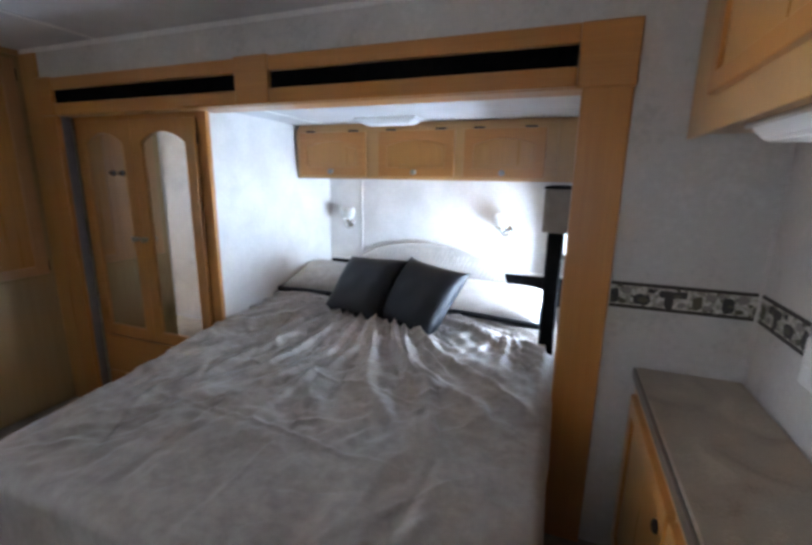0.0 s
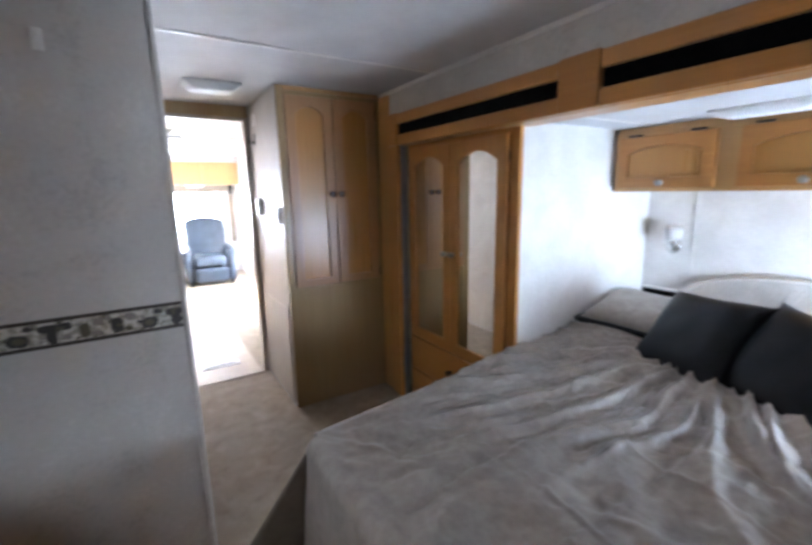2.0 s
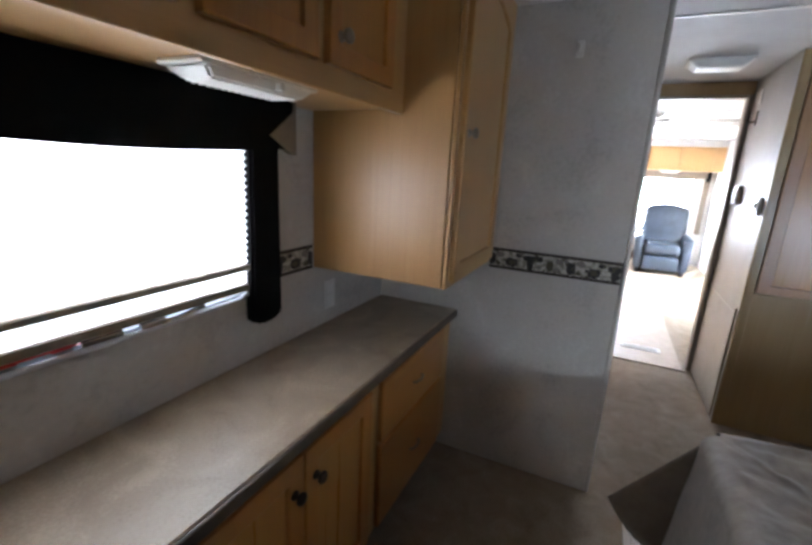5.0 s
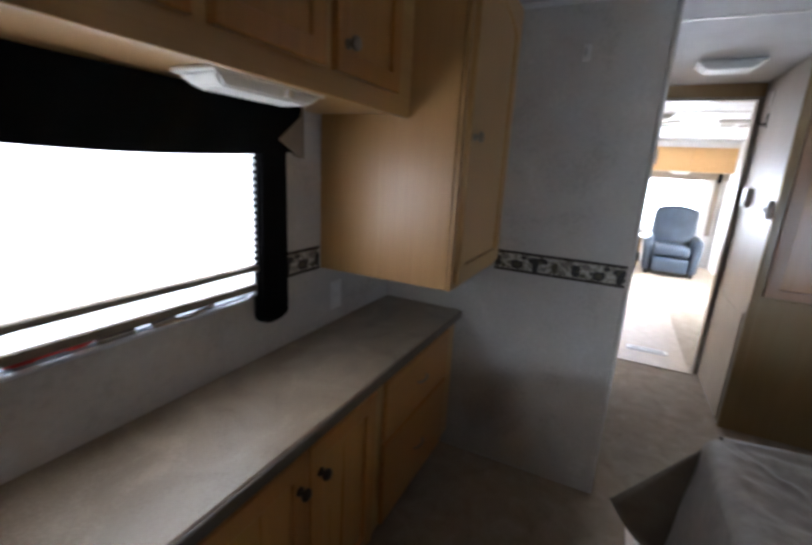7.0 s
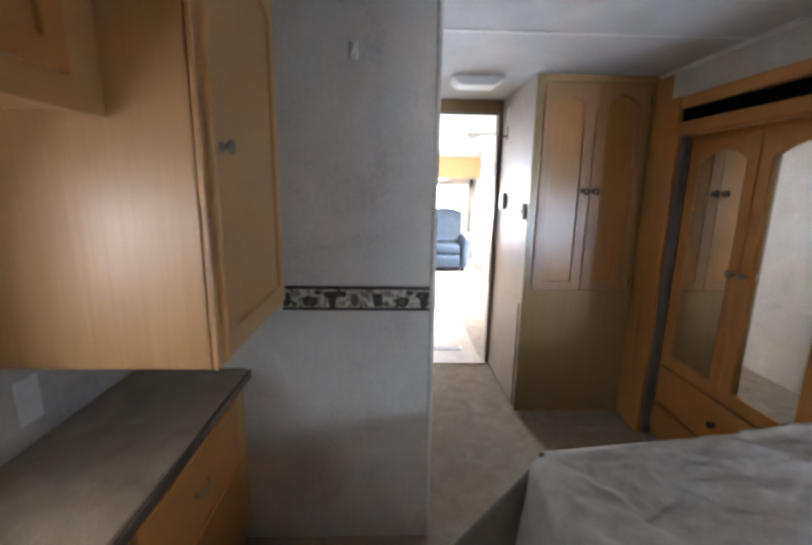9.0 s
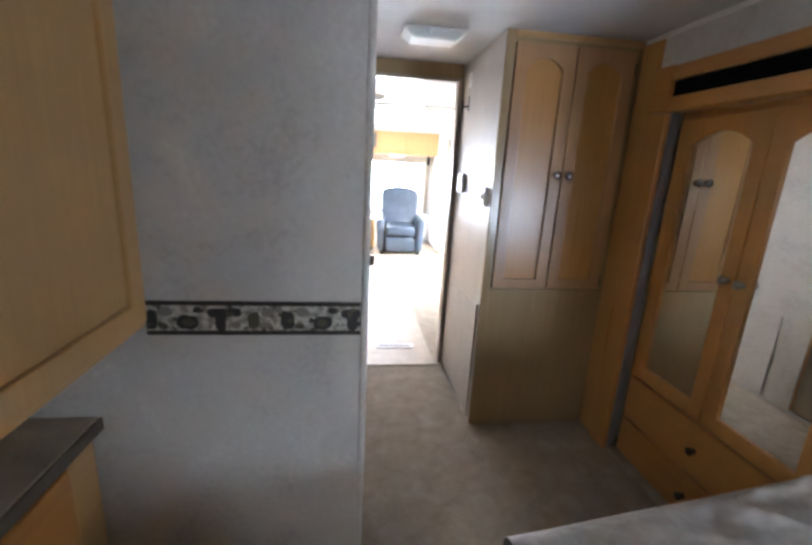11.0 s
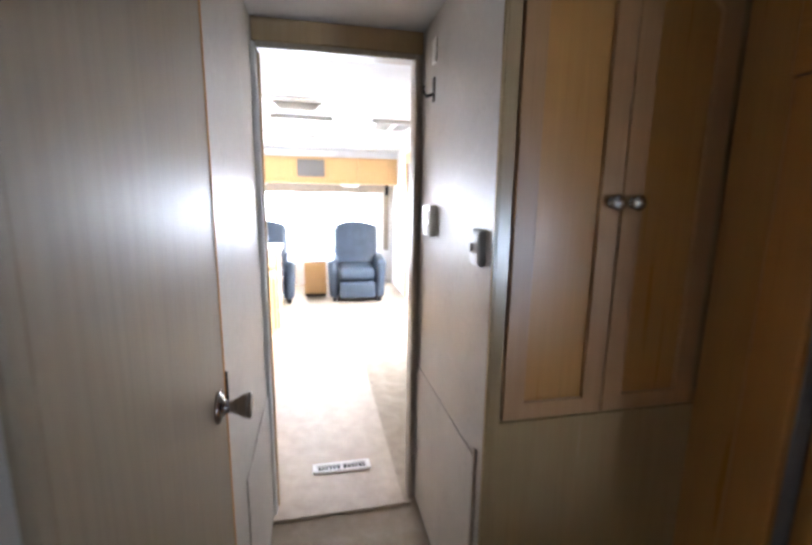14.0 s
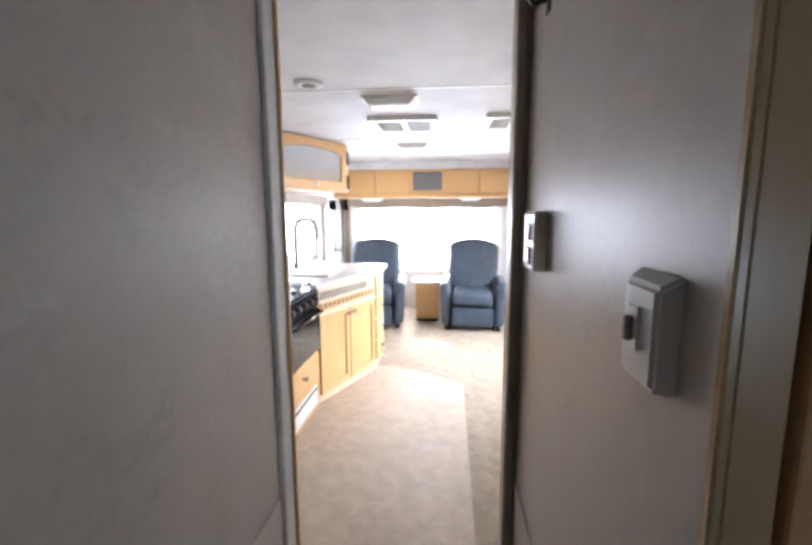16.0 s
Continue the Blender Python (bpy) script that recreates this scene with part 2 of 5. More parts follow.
def tube(bm, pts, r, seg=8):
    rings = []
    for i, p in enumerate(pts):
        d = Vector(pts[min(i + 1, len(pts) - 1)]) - Vector(pts[max(i - 1, 0)])
        q = d.normalized().to_track_quat("Z", "Y")
        rings.append([bm.verts.new(Vector(p) + q @ Vector((r * math.cos(2 * math.pi * k / seg), r * math.sin(2 * math.pi * k / seg), 0))) for k in range(seg)])
    fs = []
    for p, s in zip(rings, rings[1:]):
        for i in range(seg):
            j = (i + 1) % seg
            fs.append(bm.faces.new((p[i], p[j], s[j], s[i])))
    fs += [bm.faces.new(rings[0][::-1]), bm.faces.new(rings[-1])]
    for f in fs:
        f.smooth = True
    bmesh.ops.recalc_face_normals(bm, faces=fs)
    return bm


def part(name, bm, mat, parent=None, label="", smooth=False):
    """Links bm, given in the world's metres, as one mesh object under a thing or a part."""
    o = ORIGIN.get(parent, Vector((0, 0, 0)))
    if parent is not None:
        bmesh.ops.translate(bm, verts=bm.verts, vec=-o)
    me = bpy.data.meshes.new(name)
    bm.to_mesh(me)
    bm.free()
    me.materials.append(mat)
    if smooth:
        for p in me.polygons:
            p.use_smooth = True
    ob = new(name, me)
    if parent is not None:
        ob.parent = parent
    ORIGIN[ob] = o
    if label:
        tagged(ob, label)
    return ob


def thing(name, at, label, category, group="", kind=""):
    ob = new(name)
    ob.empty_display_size = 0.1
    ob.location = at
    ORIGIN[ob] = Vector(at)
    return tagged(ob, label, category, group, kind)


def setting(name, bm, mat, label="", smooth=False):
    return tagged(part(name, bm, mat, None, smooth=smooth), label, kind="structure")


def wall(name, axis, w0, w1, u0, u1, v0, v1, mat, holes=(), label=""):
    """A wall slab in the plane of an axis, with rectangular openings (u0, u1, v0, v1) cut through."""
    bm = bmesh.new()
    us = sorted({u0, u1, *[h for a in holes for h in a[:2]]})
    vs = sorted({v0, v1, *[h for a in holes for h in a[2:]]})
    def solid(i, j):
        if not (0 <= i < len(us) - 1 and 0 <= j < len(vs) - 1):
            return False
        cu, cv = (us[i] + us[i + 1]) / 2, (vs[j] + vs[j + 1]) / 2
        return not any(a < cu < b and c < cv < d for a, b, c, d in holes)
    grid = {}
    def vert(i, j, w):
        k = (i, j, w)
        if k not in grid:
            grid[k] = bm.verts.new(at_plane(axis, us[i], vs[j], w))
        return grid[k]
    fs = []
    for i in range(len(us) - 1):
        for j in range(len(vs) - 1):
            if not solid(i, j):
                continue
            for w in (w0, w1):
                fs.append(bm.faces.new([vert(i, j, w), vert(i + 1, j, w), vert(i + 1, j + 1, w), vert(i, j + 1, w)]))
            for di, dj, e in ((-1, 0, ((i, j), (i, j + 1))), (1, 0, ((i + 1, j), (i + 1, j + 1))), (0, -1, ((i, j), (i + 1, j))), (0, 1, ((i, j + 1), (i + 1, j + 1)))):
                if not solid(i + di, j + dj):
                    (a, b), (c, d) = e
                    fs.append(bm.faces.new([vert(a, b, w0), vert(c, d, w0), vert(c, d, w1), vert(a, b, w1)]))
    bmesh.ops.recalc_face_normals(bm, faces=fs)
    return setting(name, bm, mat, label)


# ---- the large structure ----
CEIL = 2.08
floor = setting("floor", B(-7.1, -1.95, -0.06, 2.7, 2.1, 0.0, bevel=0), CARPET, "mottled beige cut-pile carpet")
bm = bmesh.new()
arc = [(-4.02, -0.06), (-4.22, -0.35), (-4.38, -0.7), (-4.42, -1.2), (-4.42, -1.79)]
prism(bm, "z", [(-1.745, -1.79), (-1.745, -0.06)] + arc, 0.0, 0.006)
setting("vinyl_floor", bm, LINO, "beige sheet vinyl floor of the kitchen")
setting("threshold", B(-1.755, -0.655, 0.0, -1.735, -0.03, 0.010, bevel=0.003), LINO, "thin beige carpet edge strip")
setting("ceiling", B(-7.1, -1.95, CEIL, 2.7, 0.86, CEIL + 0.06, bevel=0), CEILING, "white textured ceiling panels")
for i, x in enumerate((-0.38, -3.13, -4.72, 1.6)):
    setting("ceiling_trim", B(x - 0.012, -1.79, CEIL - 0.004, x + 0.012, 0.70 if x > -1.7 else 0.80, CEIL, bevel=0.001), WHITE, "white batten over a ceiling joint")

WIN = (0.91, 1.74, 0.985, 1.56)
wall("wall_window_side", "y", -1.90, -1.774, -7.0, 2.66, 0, CEIL, WALLPAPER,
     [WIN, (-5.84, -4.67, 0.84, 1.53), (-6.72, -6.2, 0.84, 1.53)], "mottled grey wallpaper with a window")
wall("wall_front", "x", 2.49, 2.66, -1.79, 0.82, 0, CEIL, WALLPAPER, (), "mottled grey wallpaper")
wall("wall_slide", "y", 0.70, 0.82, -1.79, 2.54, 0, CEIL, WALLPAPER, [(-0.82, 1.96, 0.0, 1.82)], "wallpaper above and beside the bed slide")
wall("partition", "x", -0.05, 0.0, -1.79, -0.66, 0, CEIL, WALLPAPER, (), "mottled grey wallpaper partition to the bathroom")
wall("hall_wall_bath", "y", -0.71, -0.66, -1.79, -0.05, 0, CEIL, WALLPAPER_WARM, [(-1.02, -0.365, 0.02, 1.93)], "pale wallpaper of the hall with the bathroom door")
wall("hall_wall_closet", "y", 0.0, 0.04, -1.79, -1.013, 0, CEIL, WALLPAPER_WARM, (), "pale wallpaper of the hall beside the linen closet")
wall("hall_end", "x", -1.85, -1.79, -1.79, 0.82, 0, CEIL, WALLPAPER_WARM, [(-0.65, -0.03, 0.0, 1.99)], "wall with the opening to the kitchen")

# the bed slide
setting("slide_floor", B(-0.86, 0.70, 0.0, 2.0, 2.06, 0.012, bevel=0), CARPET, "carpet of the bed slide")
setting("slide_ceiling", B(-0.9, 0.82, 1.75, 2.04, 2.06, 1.82, bevel=0), CEILING, "white ceiling of the bed slide")
setting("slide_ceiling_trim", B(0.40, 0.83, 1.747, 0.416, 1.90, 1.75, bevel=0.001), WHITE, "white batten on the slide ceiling")
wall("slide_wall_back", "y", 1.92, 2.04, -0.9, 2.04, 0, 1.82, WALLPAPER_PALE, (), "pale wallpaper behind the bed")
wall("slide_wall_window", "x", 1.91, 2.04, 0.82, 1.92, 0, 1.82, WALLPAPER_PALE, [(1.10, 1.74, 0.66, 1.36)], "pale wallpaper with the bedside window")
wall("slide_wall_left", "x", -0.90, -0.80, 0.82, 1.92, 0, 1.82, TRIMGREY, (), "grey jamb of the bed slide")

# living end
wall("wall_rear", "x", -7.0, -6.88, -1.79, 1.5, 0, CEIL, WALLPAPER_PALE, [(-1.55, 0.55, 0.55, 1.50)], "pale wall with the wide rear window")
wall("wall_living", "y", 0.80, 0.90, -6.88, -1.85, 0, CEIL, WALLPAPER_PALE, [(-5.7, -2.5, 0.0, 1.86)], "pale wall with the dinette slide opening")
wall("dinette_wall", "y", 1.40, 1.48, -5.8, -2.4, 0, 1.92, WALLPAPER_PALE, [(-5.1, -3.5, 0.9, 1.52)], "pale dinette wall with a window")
for x in (-5.8, -2.5):
    wall("dinette_side", "x", x, x + 0.1, 0.90, 1.40, 0, 1.92, WALLPAPER_PALE)
setting("dinette_ceiling", B(-5.8, 0.90, 1.86, -2.4, 1.48, 1.92, bevel=0), CEILING)
setting("dinette_floor", B(-5.7, 0.80, -0.05, -2.5, 1.40, 0.004, bevel=0), CARPET)

# ---- ground outside ----
setting("ground", B(-400, -400, -0.9, 400, 400, -0.8, bevel=0), mottled("dry_grass", [(0.3, (0.10, 0.11, 0.05)), (0.7, (0.17, 0.17, 0.09))], 0.4, 0.9), "pale lot outside")


# ---- kinds of things ----
def arched(u0, u1, v0, v1, rise, n=10, down=False):
    """The lower outline of a rail that arches up by rise between u0 and u1."""
    out = []
    for i in range(n + 1):
        s = i / n
        out.append((u0 + (u1 - u0) * s, v0 + rise * (1 - (2 * s - 1) ** 2)))
    return out


def knob(parent, axis, u, v, w, sgn, mat=None, r=0.0175):
    c = at_plane(axis, u, v, w)
    d = at_plane(axis, 0, 0, sgn)
    bm = lathe(bmesh.new(), c, d, [(0, r * 0.75), (0.004, r * 0.72), (0.006, r * 0.42), (0.016, r * 0.45), (0.019, r * 0.95), (0.026, r), (0.031, r * 0.7), (0.033, r * 0.2)], 12)
    return part("knob", bm, mat or NICKEL, parent, "small round metal knob")


def hinge(parent, axis, u, v, w, sgn, high=0.05):
    bm = bmesh.new()
    a = at_plane(axis, u - 0.008, v - high / 2, w)
    b = at_plane(axis, u + 0.008, v + high / 2, w + sgn * 0.006)
    box(bm, *a, *b, bevel=0.001)
    return part("hinge", bm, BRONZE, parent)


def ring(axis, outer, inner, w, t, bevel):
    """A flat frame between two outlines with equally many points, from depth w to t, its front edges broken."""
    bm = bmesh.new()
    n = len(outer)
    loops = [[bm.verts.new(at_plane(axis, u, v, d)) for u, v in pts] for pts in (outer, inner) for d in (w, t)]
    ob, of, ib, jf = loops
    for i in range(n):
        j = (i + 1) % n
        for q in ((of[i], of[j], jf[j], jf[i]), (ob[i], ib[i], ib[j], ob[j]), (ob[i], ob[j], of[j], of[i]), (ib[j], ib[i], jf[i], jf[j])):
            bm.faces.new(q)
    bmesh.ops.recalc_face_normals(bm, faces=bm.faces)
    es = [bm.edges.get((p[i], p[(i + 1) % n])) for p in (of, jf) for i in range(n)]
    bmesh.ops.bevel(bm, geom=es, offset=bevel, segments=2, affect="EDGES", profile=0.5)
    return bm


def door_leaf(parent, axis, w, sgn, u0, u1, v0, v1, frame_mat, panel_mat, arch=0.0, stile=0.055, name="door", thick=0.02, rail=None, panel_name="panel", rail_low=None, raised=False):
    """A framed leaf with a recessed centre, its face sgn * thick in front of w."""
    rail = rail or stile
    low = rail_low or rail
    t = w + sgn * thick
    a0, a1, c0, n = u0 + stile, u1 - stile, v0 + low, 12
    top = arched(a0, a1, v1 - rail - arch, v1, arch, n)[::-1]
    inner = [(a0, c0), (a1, c0)] + top
    outer = [(u0, v0), (u1, v0)] + [(u1 + (u0 - u1) * i / n, v1) for i in range(n + 1)]
    leaf = part(name, ring(axis, outer, inner, w, t, 0.004), frame_mat, parent)
    pb = bmesh.new()
    box(pb, *at_plane(axis, a0 - 0.004, c0 - 0.004, w + sgn * 0.003), *at_plane(axis, a1 + 0.004, v1 - rail + 0.004, w + sgn * 0.008), bevel=0)
    panel = part(panel_name, pb, panel_mat, leaf)
    if raised:
        fb = bmesh.new()
        i = 0.018
        tp = arched(a0 + i, a1 - i, v1 - rail - arch - i, v1, arch) if arch else [(a0 + i, v1 - rail - i), (a1 - i, v1 - rail - i)]
        prism(fb, axis, [(a0 + i, c0 + i), (a1 - i, c0 + i)] + tp[::-1], w + sgn * 0.008, w + sgn * 0.0145)
        part("raised_field", fb, panel_mat, leaf)
    return leaf


def drawer_front(parent, axis, w, sgn, u0, u1, v0, v1, mat, knob_mat=None, pull=False):
    bm = bmesh.new()
    box(bm, *at_plane(axis, u0, v0, w), *at_plane(axis, u1, v1, w + sgn * 0.02), bevel=0.006, seg=2)
    d = part("drawer_front", bm, mat, parent)
    if pull:
        pb = bmesh.new()
        c = (u0 + u1) / 2
        pts = [at_plane(axis, c - 0.04, (v0 + v1) / 2, w + sgn * 0.018)]
        pts += [at_plane(axis, c - 0.036 + 0.072 * i / 6, (v0 + v1) / 2, w + sgn * (0.03 + 0.008 * math.sin(math.pi * i / 6))) for i in range(7)]
        pts += [at_plane(axis, c + 0.04, (v0 + v1) / 2, w + sgn * 0.018)]
        part("pull", tube(pb, pts, 0.005), knob_mat or NICKEL, d)
    else:
        knob(d, axis, (u0 + u1) / 2, (v0 + v1) / 2, w + sgn * 0.02, sgn, knob_mat)
    return d


# ---- bedroom: trim round the bed slide ----
trim = thing("slide_trim", (0.6, 0.69, 0), "orange maple trim round the bed slide opening", "trim", kind="structure")
part("post", B(-0.865, 0.672, 0.0, -0.745, 0.70, 1.728, bevel=0.005), MAPLE["z"], trim)
part("post", B(1.895, 0.672, 0.0, 2.05, 0.70, 1.728, bevel=0.005), MAPLE["z"], trim)
part("post_return", B(1.895, 0.70, 0.0, 1.909, 0.83, 1.75, bevel=0.002), MAPLE["z"], trim)
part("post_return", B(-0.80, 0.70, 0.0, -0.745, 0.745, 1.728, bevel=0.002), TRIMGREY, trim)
part("corner_block", B(-0.87, 0.667, 1.730, -0.752, 0.70, 1.924, bevel=0.004), MAPLE["x"], trim)
part("corner_block", B(1.877, 0.667, 1.722, 2.055, 0.70, 1.92, bevel=0.004), MAPLE["x"], trim)
part("middle_block", B(0.480, 0.667, 1.730, 0.655, 0.70, 1.926, bevel=0.004), MAPLE["x"], trim)
for a, b in ((-0.752, 0.480), (0.655, 1.877)):
    part("rail", B(a + 0.001, 0.672, 1.730, b - 0.001, 0.70, 1.791, bevel=0.004), MAPLE["x"], trim)
    part("rail", B(a + 0.001, 0.672, 1.859, b - 0.001, 0.70, 1.920, bevel=0.004), MAPLE["x"], trim)
    part("vent_slot", B(a + 0.002, 0.690, 1.789, b - 0.002, 0.70, 1.861, bevel=0), GRILLE, trim, "black vent cloth in the header")
part("soffit", B(-0.745, 0.70, 1.728, 1.895, 0.83, 1.745, bevel=0.002), MAPLE["x"], trim)

setting("trim", B(-1.010, 0.686, 0.0, -0.872, 0.699, CEIL - 0.024, bevel=0.002), PANEL_WOOD, "maple filler board between linen closet and slide")

# ---- wardrobe with mirror doors ----
ward = thing("wardrobe", (-0.28, 1.3, 0.012), "orange maple wardrobe with two arched mirror doors", "wardrobe")
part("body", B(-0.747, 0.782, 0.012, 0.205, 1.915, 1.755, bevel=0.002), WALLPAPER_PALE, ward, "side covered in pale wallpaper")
bm = bmesh.new()
box(bm, -0.747, 0.757, 0.012, -0.70, 0.782, 1.755, 0.002)
box(bm, 0.155, 0.757, 0.012, 0.215, 0.782, 1.755, 0.002)
box(bm, -0.70, 0.757, 1.70, 0.155, 0.782, 1.755, 0.002)
box(bm, -0.70, 0.757, 0.012, 0.155, 0.782, 0.45, 0.002)
part("face_frame", bm, MAPLE["z"], ward)
part("backing", B(-0.70, 0.770, 0.45, 0.155, 0.781, 1.70, bevel=0), DARK, ward)
for u0, u1, ku, hu in ((-0.700, -0.282, -0.313, -0.70), (-0.278, 0.155, -0.247, 0.157)):
    d = door_leaf(ward, "y", 0.754, -1, u0, u1, 0.474, 1.70, MAPLE["z"], MIRROR, 0.055, 0.064, panel_name="mirror", rail=0.06, rail_low=0.066)
    knob(d, "y", ku, 1.078, 0.734, -1)
    for v in (0.56, 1.6):
        hinge(d, "y", hu, v, 0.754, -1)
for v0, v1 in ((0.235, 0.462), (0.03, 0.222)):
    d = part("drawer_front", B(-0.715, 0.734, v0, 0.17, 0.755, v1, bevel=0.006, seg=2), MAPLE["x"], ward)
    knob(d, "y", -0.27, (v0 + v1) / 2, 0.734, -1, BRONZE)

# ---- linen closet ----
linen = thing("linen_closet", (-1.2, 0.37, 0), "tall maple linen closet with two arched doors", "cabinet")
part("body", B(-1.78, 0.045, 0.0, -1.018, 0.698, 2.078, bevel=0.001), PRINTED, linen, "woodgrain vinyl front")
part("stile", B(-1.019, 0.006, 0.0, -1.004, 0.042, 2.078, bevel=0.002), PRINTED, linen, "tan vinyl stile")
part("corner_bead", B(-1.012, -0.003, 0.0, -1.002, 0.006, 2.078, bevel=0.002), PRINTED, linen, "thin tan bead at the hall corner")
part("lower_panel", B(-1.018, 0.043, 0.0, -1.008, 0.698, 0.822, bevel=0.001), PRINTED, linen)
part("top_strip", B(-1.018, 0.043, 2.05, -1.004, 0.698, 2.078, bevel=0.003), PALE["x"], linen)
for u0, u1, ku, hu in ((0.046, 0.349, 0.321, 0.040), (0.353, 0.656, 0.383, 0.662)):
    d = door_leaf(linen, "x", -1.017, 1, u0, u1, 0.835, 2.025, LINEN_STILE, PANEL_WOOD, 0.05, 0.062, rail=0.06, rail_low=0.048)
    knob(d, "x", ku, 1.43, -0.997, 1, KNOB_METAL, 0.021)
    for v in (0.88, 1.95):
        hinge(d, "x", hu, v, -1.017, 1, 0.06)

# ---- dresser under the window ----
dresser = thing("dresser", (1.1, -1.564, 0), "built-in maple dresser base with drawers and doors", "dresser")
bm = bmesh.new()
box(bm, 0.004, -1.77, 0.08, 2.19, -1.399, 0.722, 0.002)
part("body", bm, PALE["z"], dresser)
# Toe kick in gap black: shade under the dresser is in its colour.
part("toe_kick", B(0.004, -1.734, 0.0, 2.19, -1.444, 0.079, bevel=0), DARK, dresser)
bm = bmesh.new()
for a, b in ((0.004, 0.115), (0.735, 0.785), (1.53, 1.58)):
    box(bm, a, -1.399, 0.08, b, -1.379, 0.722, 0.002)
box(bm, 0.115, -1.399, 0.08, 0.735, -1.381, 0.72, 0.002)
box(bm, 0.785, -1.399, 0.08, 1.53, -1.381, 0.72, 0.002)
box(bm, 1.58, -1.399, 0.08, 2.19, -1.381, 0.72, 0.002)
part("face_frame", bm, PALE["x"], dresser)
for v0, v1 in ((0.465, 0.70), (0.10, 0.45)):
    drawer_front(dresser, "y", -1.379, 1, 0.13, 0.725, v0, v1, MAPLE["x"], NICKEL, pull=True)
for u0, u1, ku, hu in ((0.795, 1.135, 1.095, 0.79), (1.142, 1.525, 1.18, 1.53)):
    d = door_leaf(dresser, "y", -1.379, 1, u0, u1, 0.10, 0.70, MAPLE["z"], PANEL_WOOD, 0.0, 0.058)
    knob(d, "y", ku, 0.605, -1.359, 1, BRONZE)
    for v in (0.17, 0.65):
        hinge(d, "y", hu, v, -1.379, 1)
d = door_leaf(dresser, "y", -1.379, 1, 1.59, 2.15, 0.10, 0.70, MAPLE["z"], PANEL_WOOD, 0.0, 0.058)
knob(d, "y", 1.64, 0.605, -1.359, 1, BRONZE)
top = thing("countertop", (1.1, -1.564, 0.725), "mottled brown laminate countertop on the dresser", "countertop")
part("top", B(0.003, -1.77, 0.724, 2.485, -1.356, 0.76, bevel=0.004), COUNTER, top)
part("front_edge", B(0.003, -1.356, 0.722, 2.19, -1.346, 0.757, bevel=0.003), COUNTER_EDGE, top, "dark brown edge band")

# front wall counter with base
side = thing("side_cabinet", (2.38, -0.3, 0), "built-in maple side cabinet along the front wall", "cabinet")
part("body", B(2.175, -1.344, 0.08, 2.486, 0.696, 0.742, bevel=0.002), PALE["z"], side)
# Same near-black here for the shade under the side cabinet.
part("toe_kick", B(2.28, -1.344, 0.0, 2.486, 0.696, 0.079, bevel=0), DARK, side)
for u0, u1 in ((0.06, 0.64), (-0.56, 0.04), (-1.184, -0.6)):
    d = door_leaf(side, "x", 2.175, -1, u0, u1, 0.10, 0.70, MAPLE["z"], PANEL_WOOD, 0.0, 0.058)
    knob(d, "x", u0 + 0.05, 0.62, 2.175, -1, BRONZE)
top2 = thing("side_countertop", (2.38, -0.3, 0.725), "mottled brown laminate countertop on the side cabinet", "countertop")
part("top", B(2.170, -1.354, 0.744, 2.485, 0.696, 0.782, bevel=0.004), COUNTER, top2)
part("front_edge", B(2.160, -1.344, 0.742, 2.170, 0.696, 0.779, bevel=0.003), COUNTER_EDGE, top2)

# ---- tall wall cabinet ----
tall = thing("wall_cabinet", (0.3, -1.484, 1.02), "tall pale maple wall cabinet beside the window", "cabinet")
part("body", B(0.003, -1.77, 1.015, 0.574, -1.234, 2.077, bevel=0.003), PALE["z"], tall)
part("face_frame", B(0.003, -1.231, 1.015, 0.577, -1.217, 2.077, bevel=0.003), PALE["z"], tall)
d = door_leaf(tall, "y", -1.217, 1, 0.03, 0.553, 1.04, 2.05, PALE["z"], PALE["z"], 0.05, 0.06)
knob(d, "y", 0.52, 1.528, -1.197, 1)

# ---- overhead cabinets ----
over = thing("overhead_cabinet", (1.6, -1.584, 1.6), "maple overhead cabinet above the bedroom window", "cabinet")
part("body", B(0.580, -1.77, 1.592, 2.486, -1.424, 2.077, bevel=0.002), PALE["x"], over)
bm = bmesh.new()
box(bm, 0.580, -1.424, 1.578, 2.486, -1.404, 2.077, 0.002)
part("face_frame", bm, PALE["x"], over)
for u0, u1, ku, hu in ((0.69, 1.005, 0.965, 0.682), (1.045, 1.345, 1.30, 1.037), (1.385, 1.72, 1.43, 1.73), (1.76, 2.08, 2.03, 1.75)):
    d = door_leaf(over, "y", -1.404, 1, u0, u1, 1.635, 2.05, MAPLE["z"], PANEL_WOOD, 0.0, 0.05)
    knob(d, "y", ku, 1.70, -1.384, 1)
    hinge(d, "y", hu, 1.70, -1.404, 1)
over2 = thing("overhead_cabinet", (2.4, -0.3, 1.55), "maple overhead cabinet along the front wall", "cabinet")
part("body", B(2.236, -1.40, 1.575, 2.486, 0.696, 2.077, bevel=0.002), PALE["x"], over2)
part("face_frame", B(2.215, -1.40, 1.56, 2.235, 0.696, 2.077, bevel=0.002), PALE["x"], over2)
for u0, u1 in ((-0.15, 0.46), (-0.80, -0.19)):
    d = door_leaf(over2, "x", 2.215, -1, u0, u1, 1.65, 2.05, MAPLE["z"], PANEL_WOOD, 0.0, 0.05)
    knob(d, "x", u0 + 0.05, 1.70, 2.215, -1)
over3 = thing("overhead_cabinet", (1.05, 1.73, 1.4), "maple overhead cabinet with three lift doors above the bed", "cabinet")
part("body", B(0.217, 1.520, 1.42, 1.812, 1.915, 1.748, bevel=0.002), PALE["x"], over3)
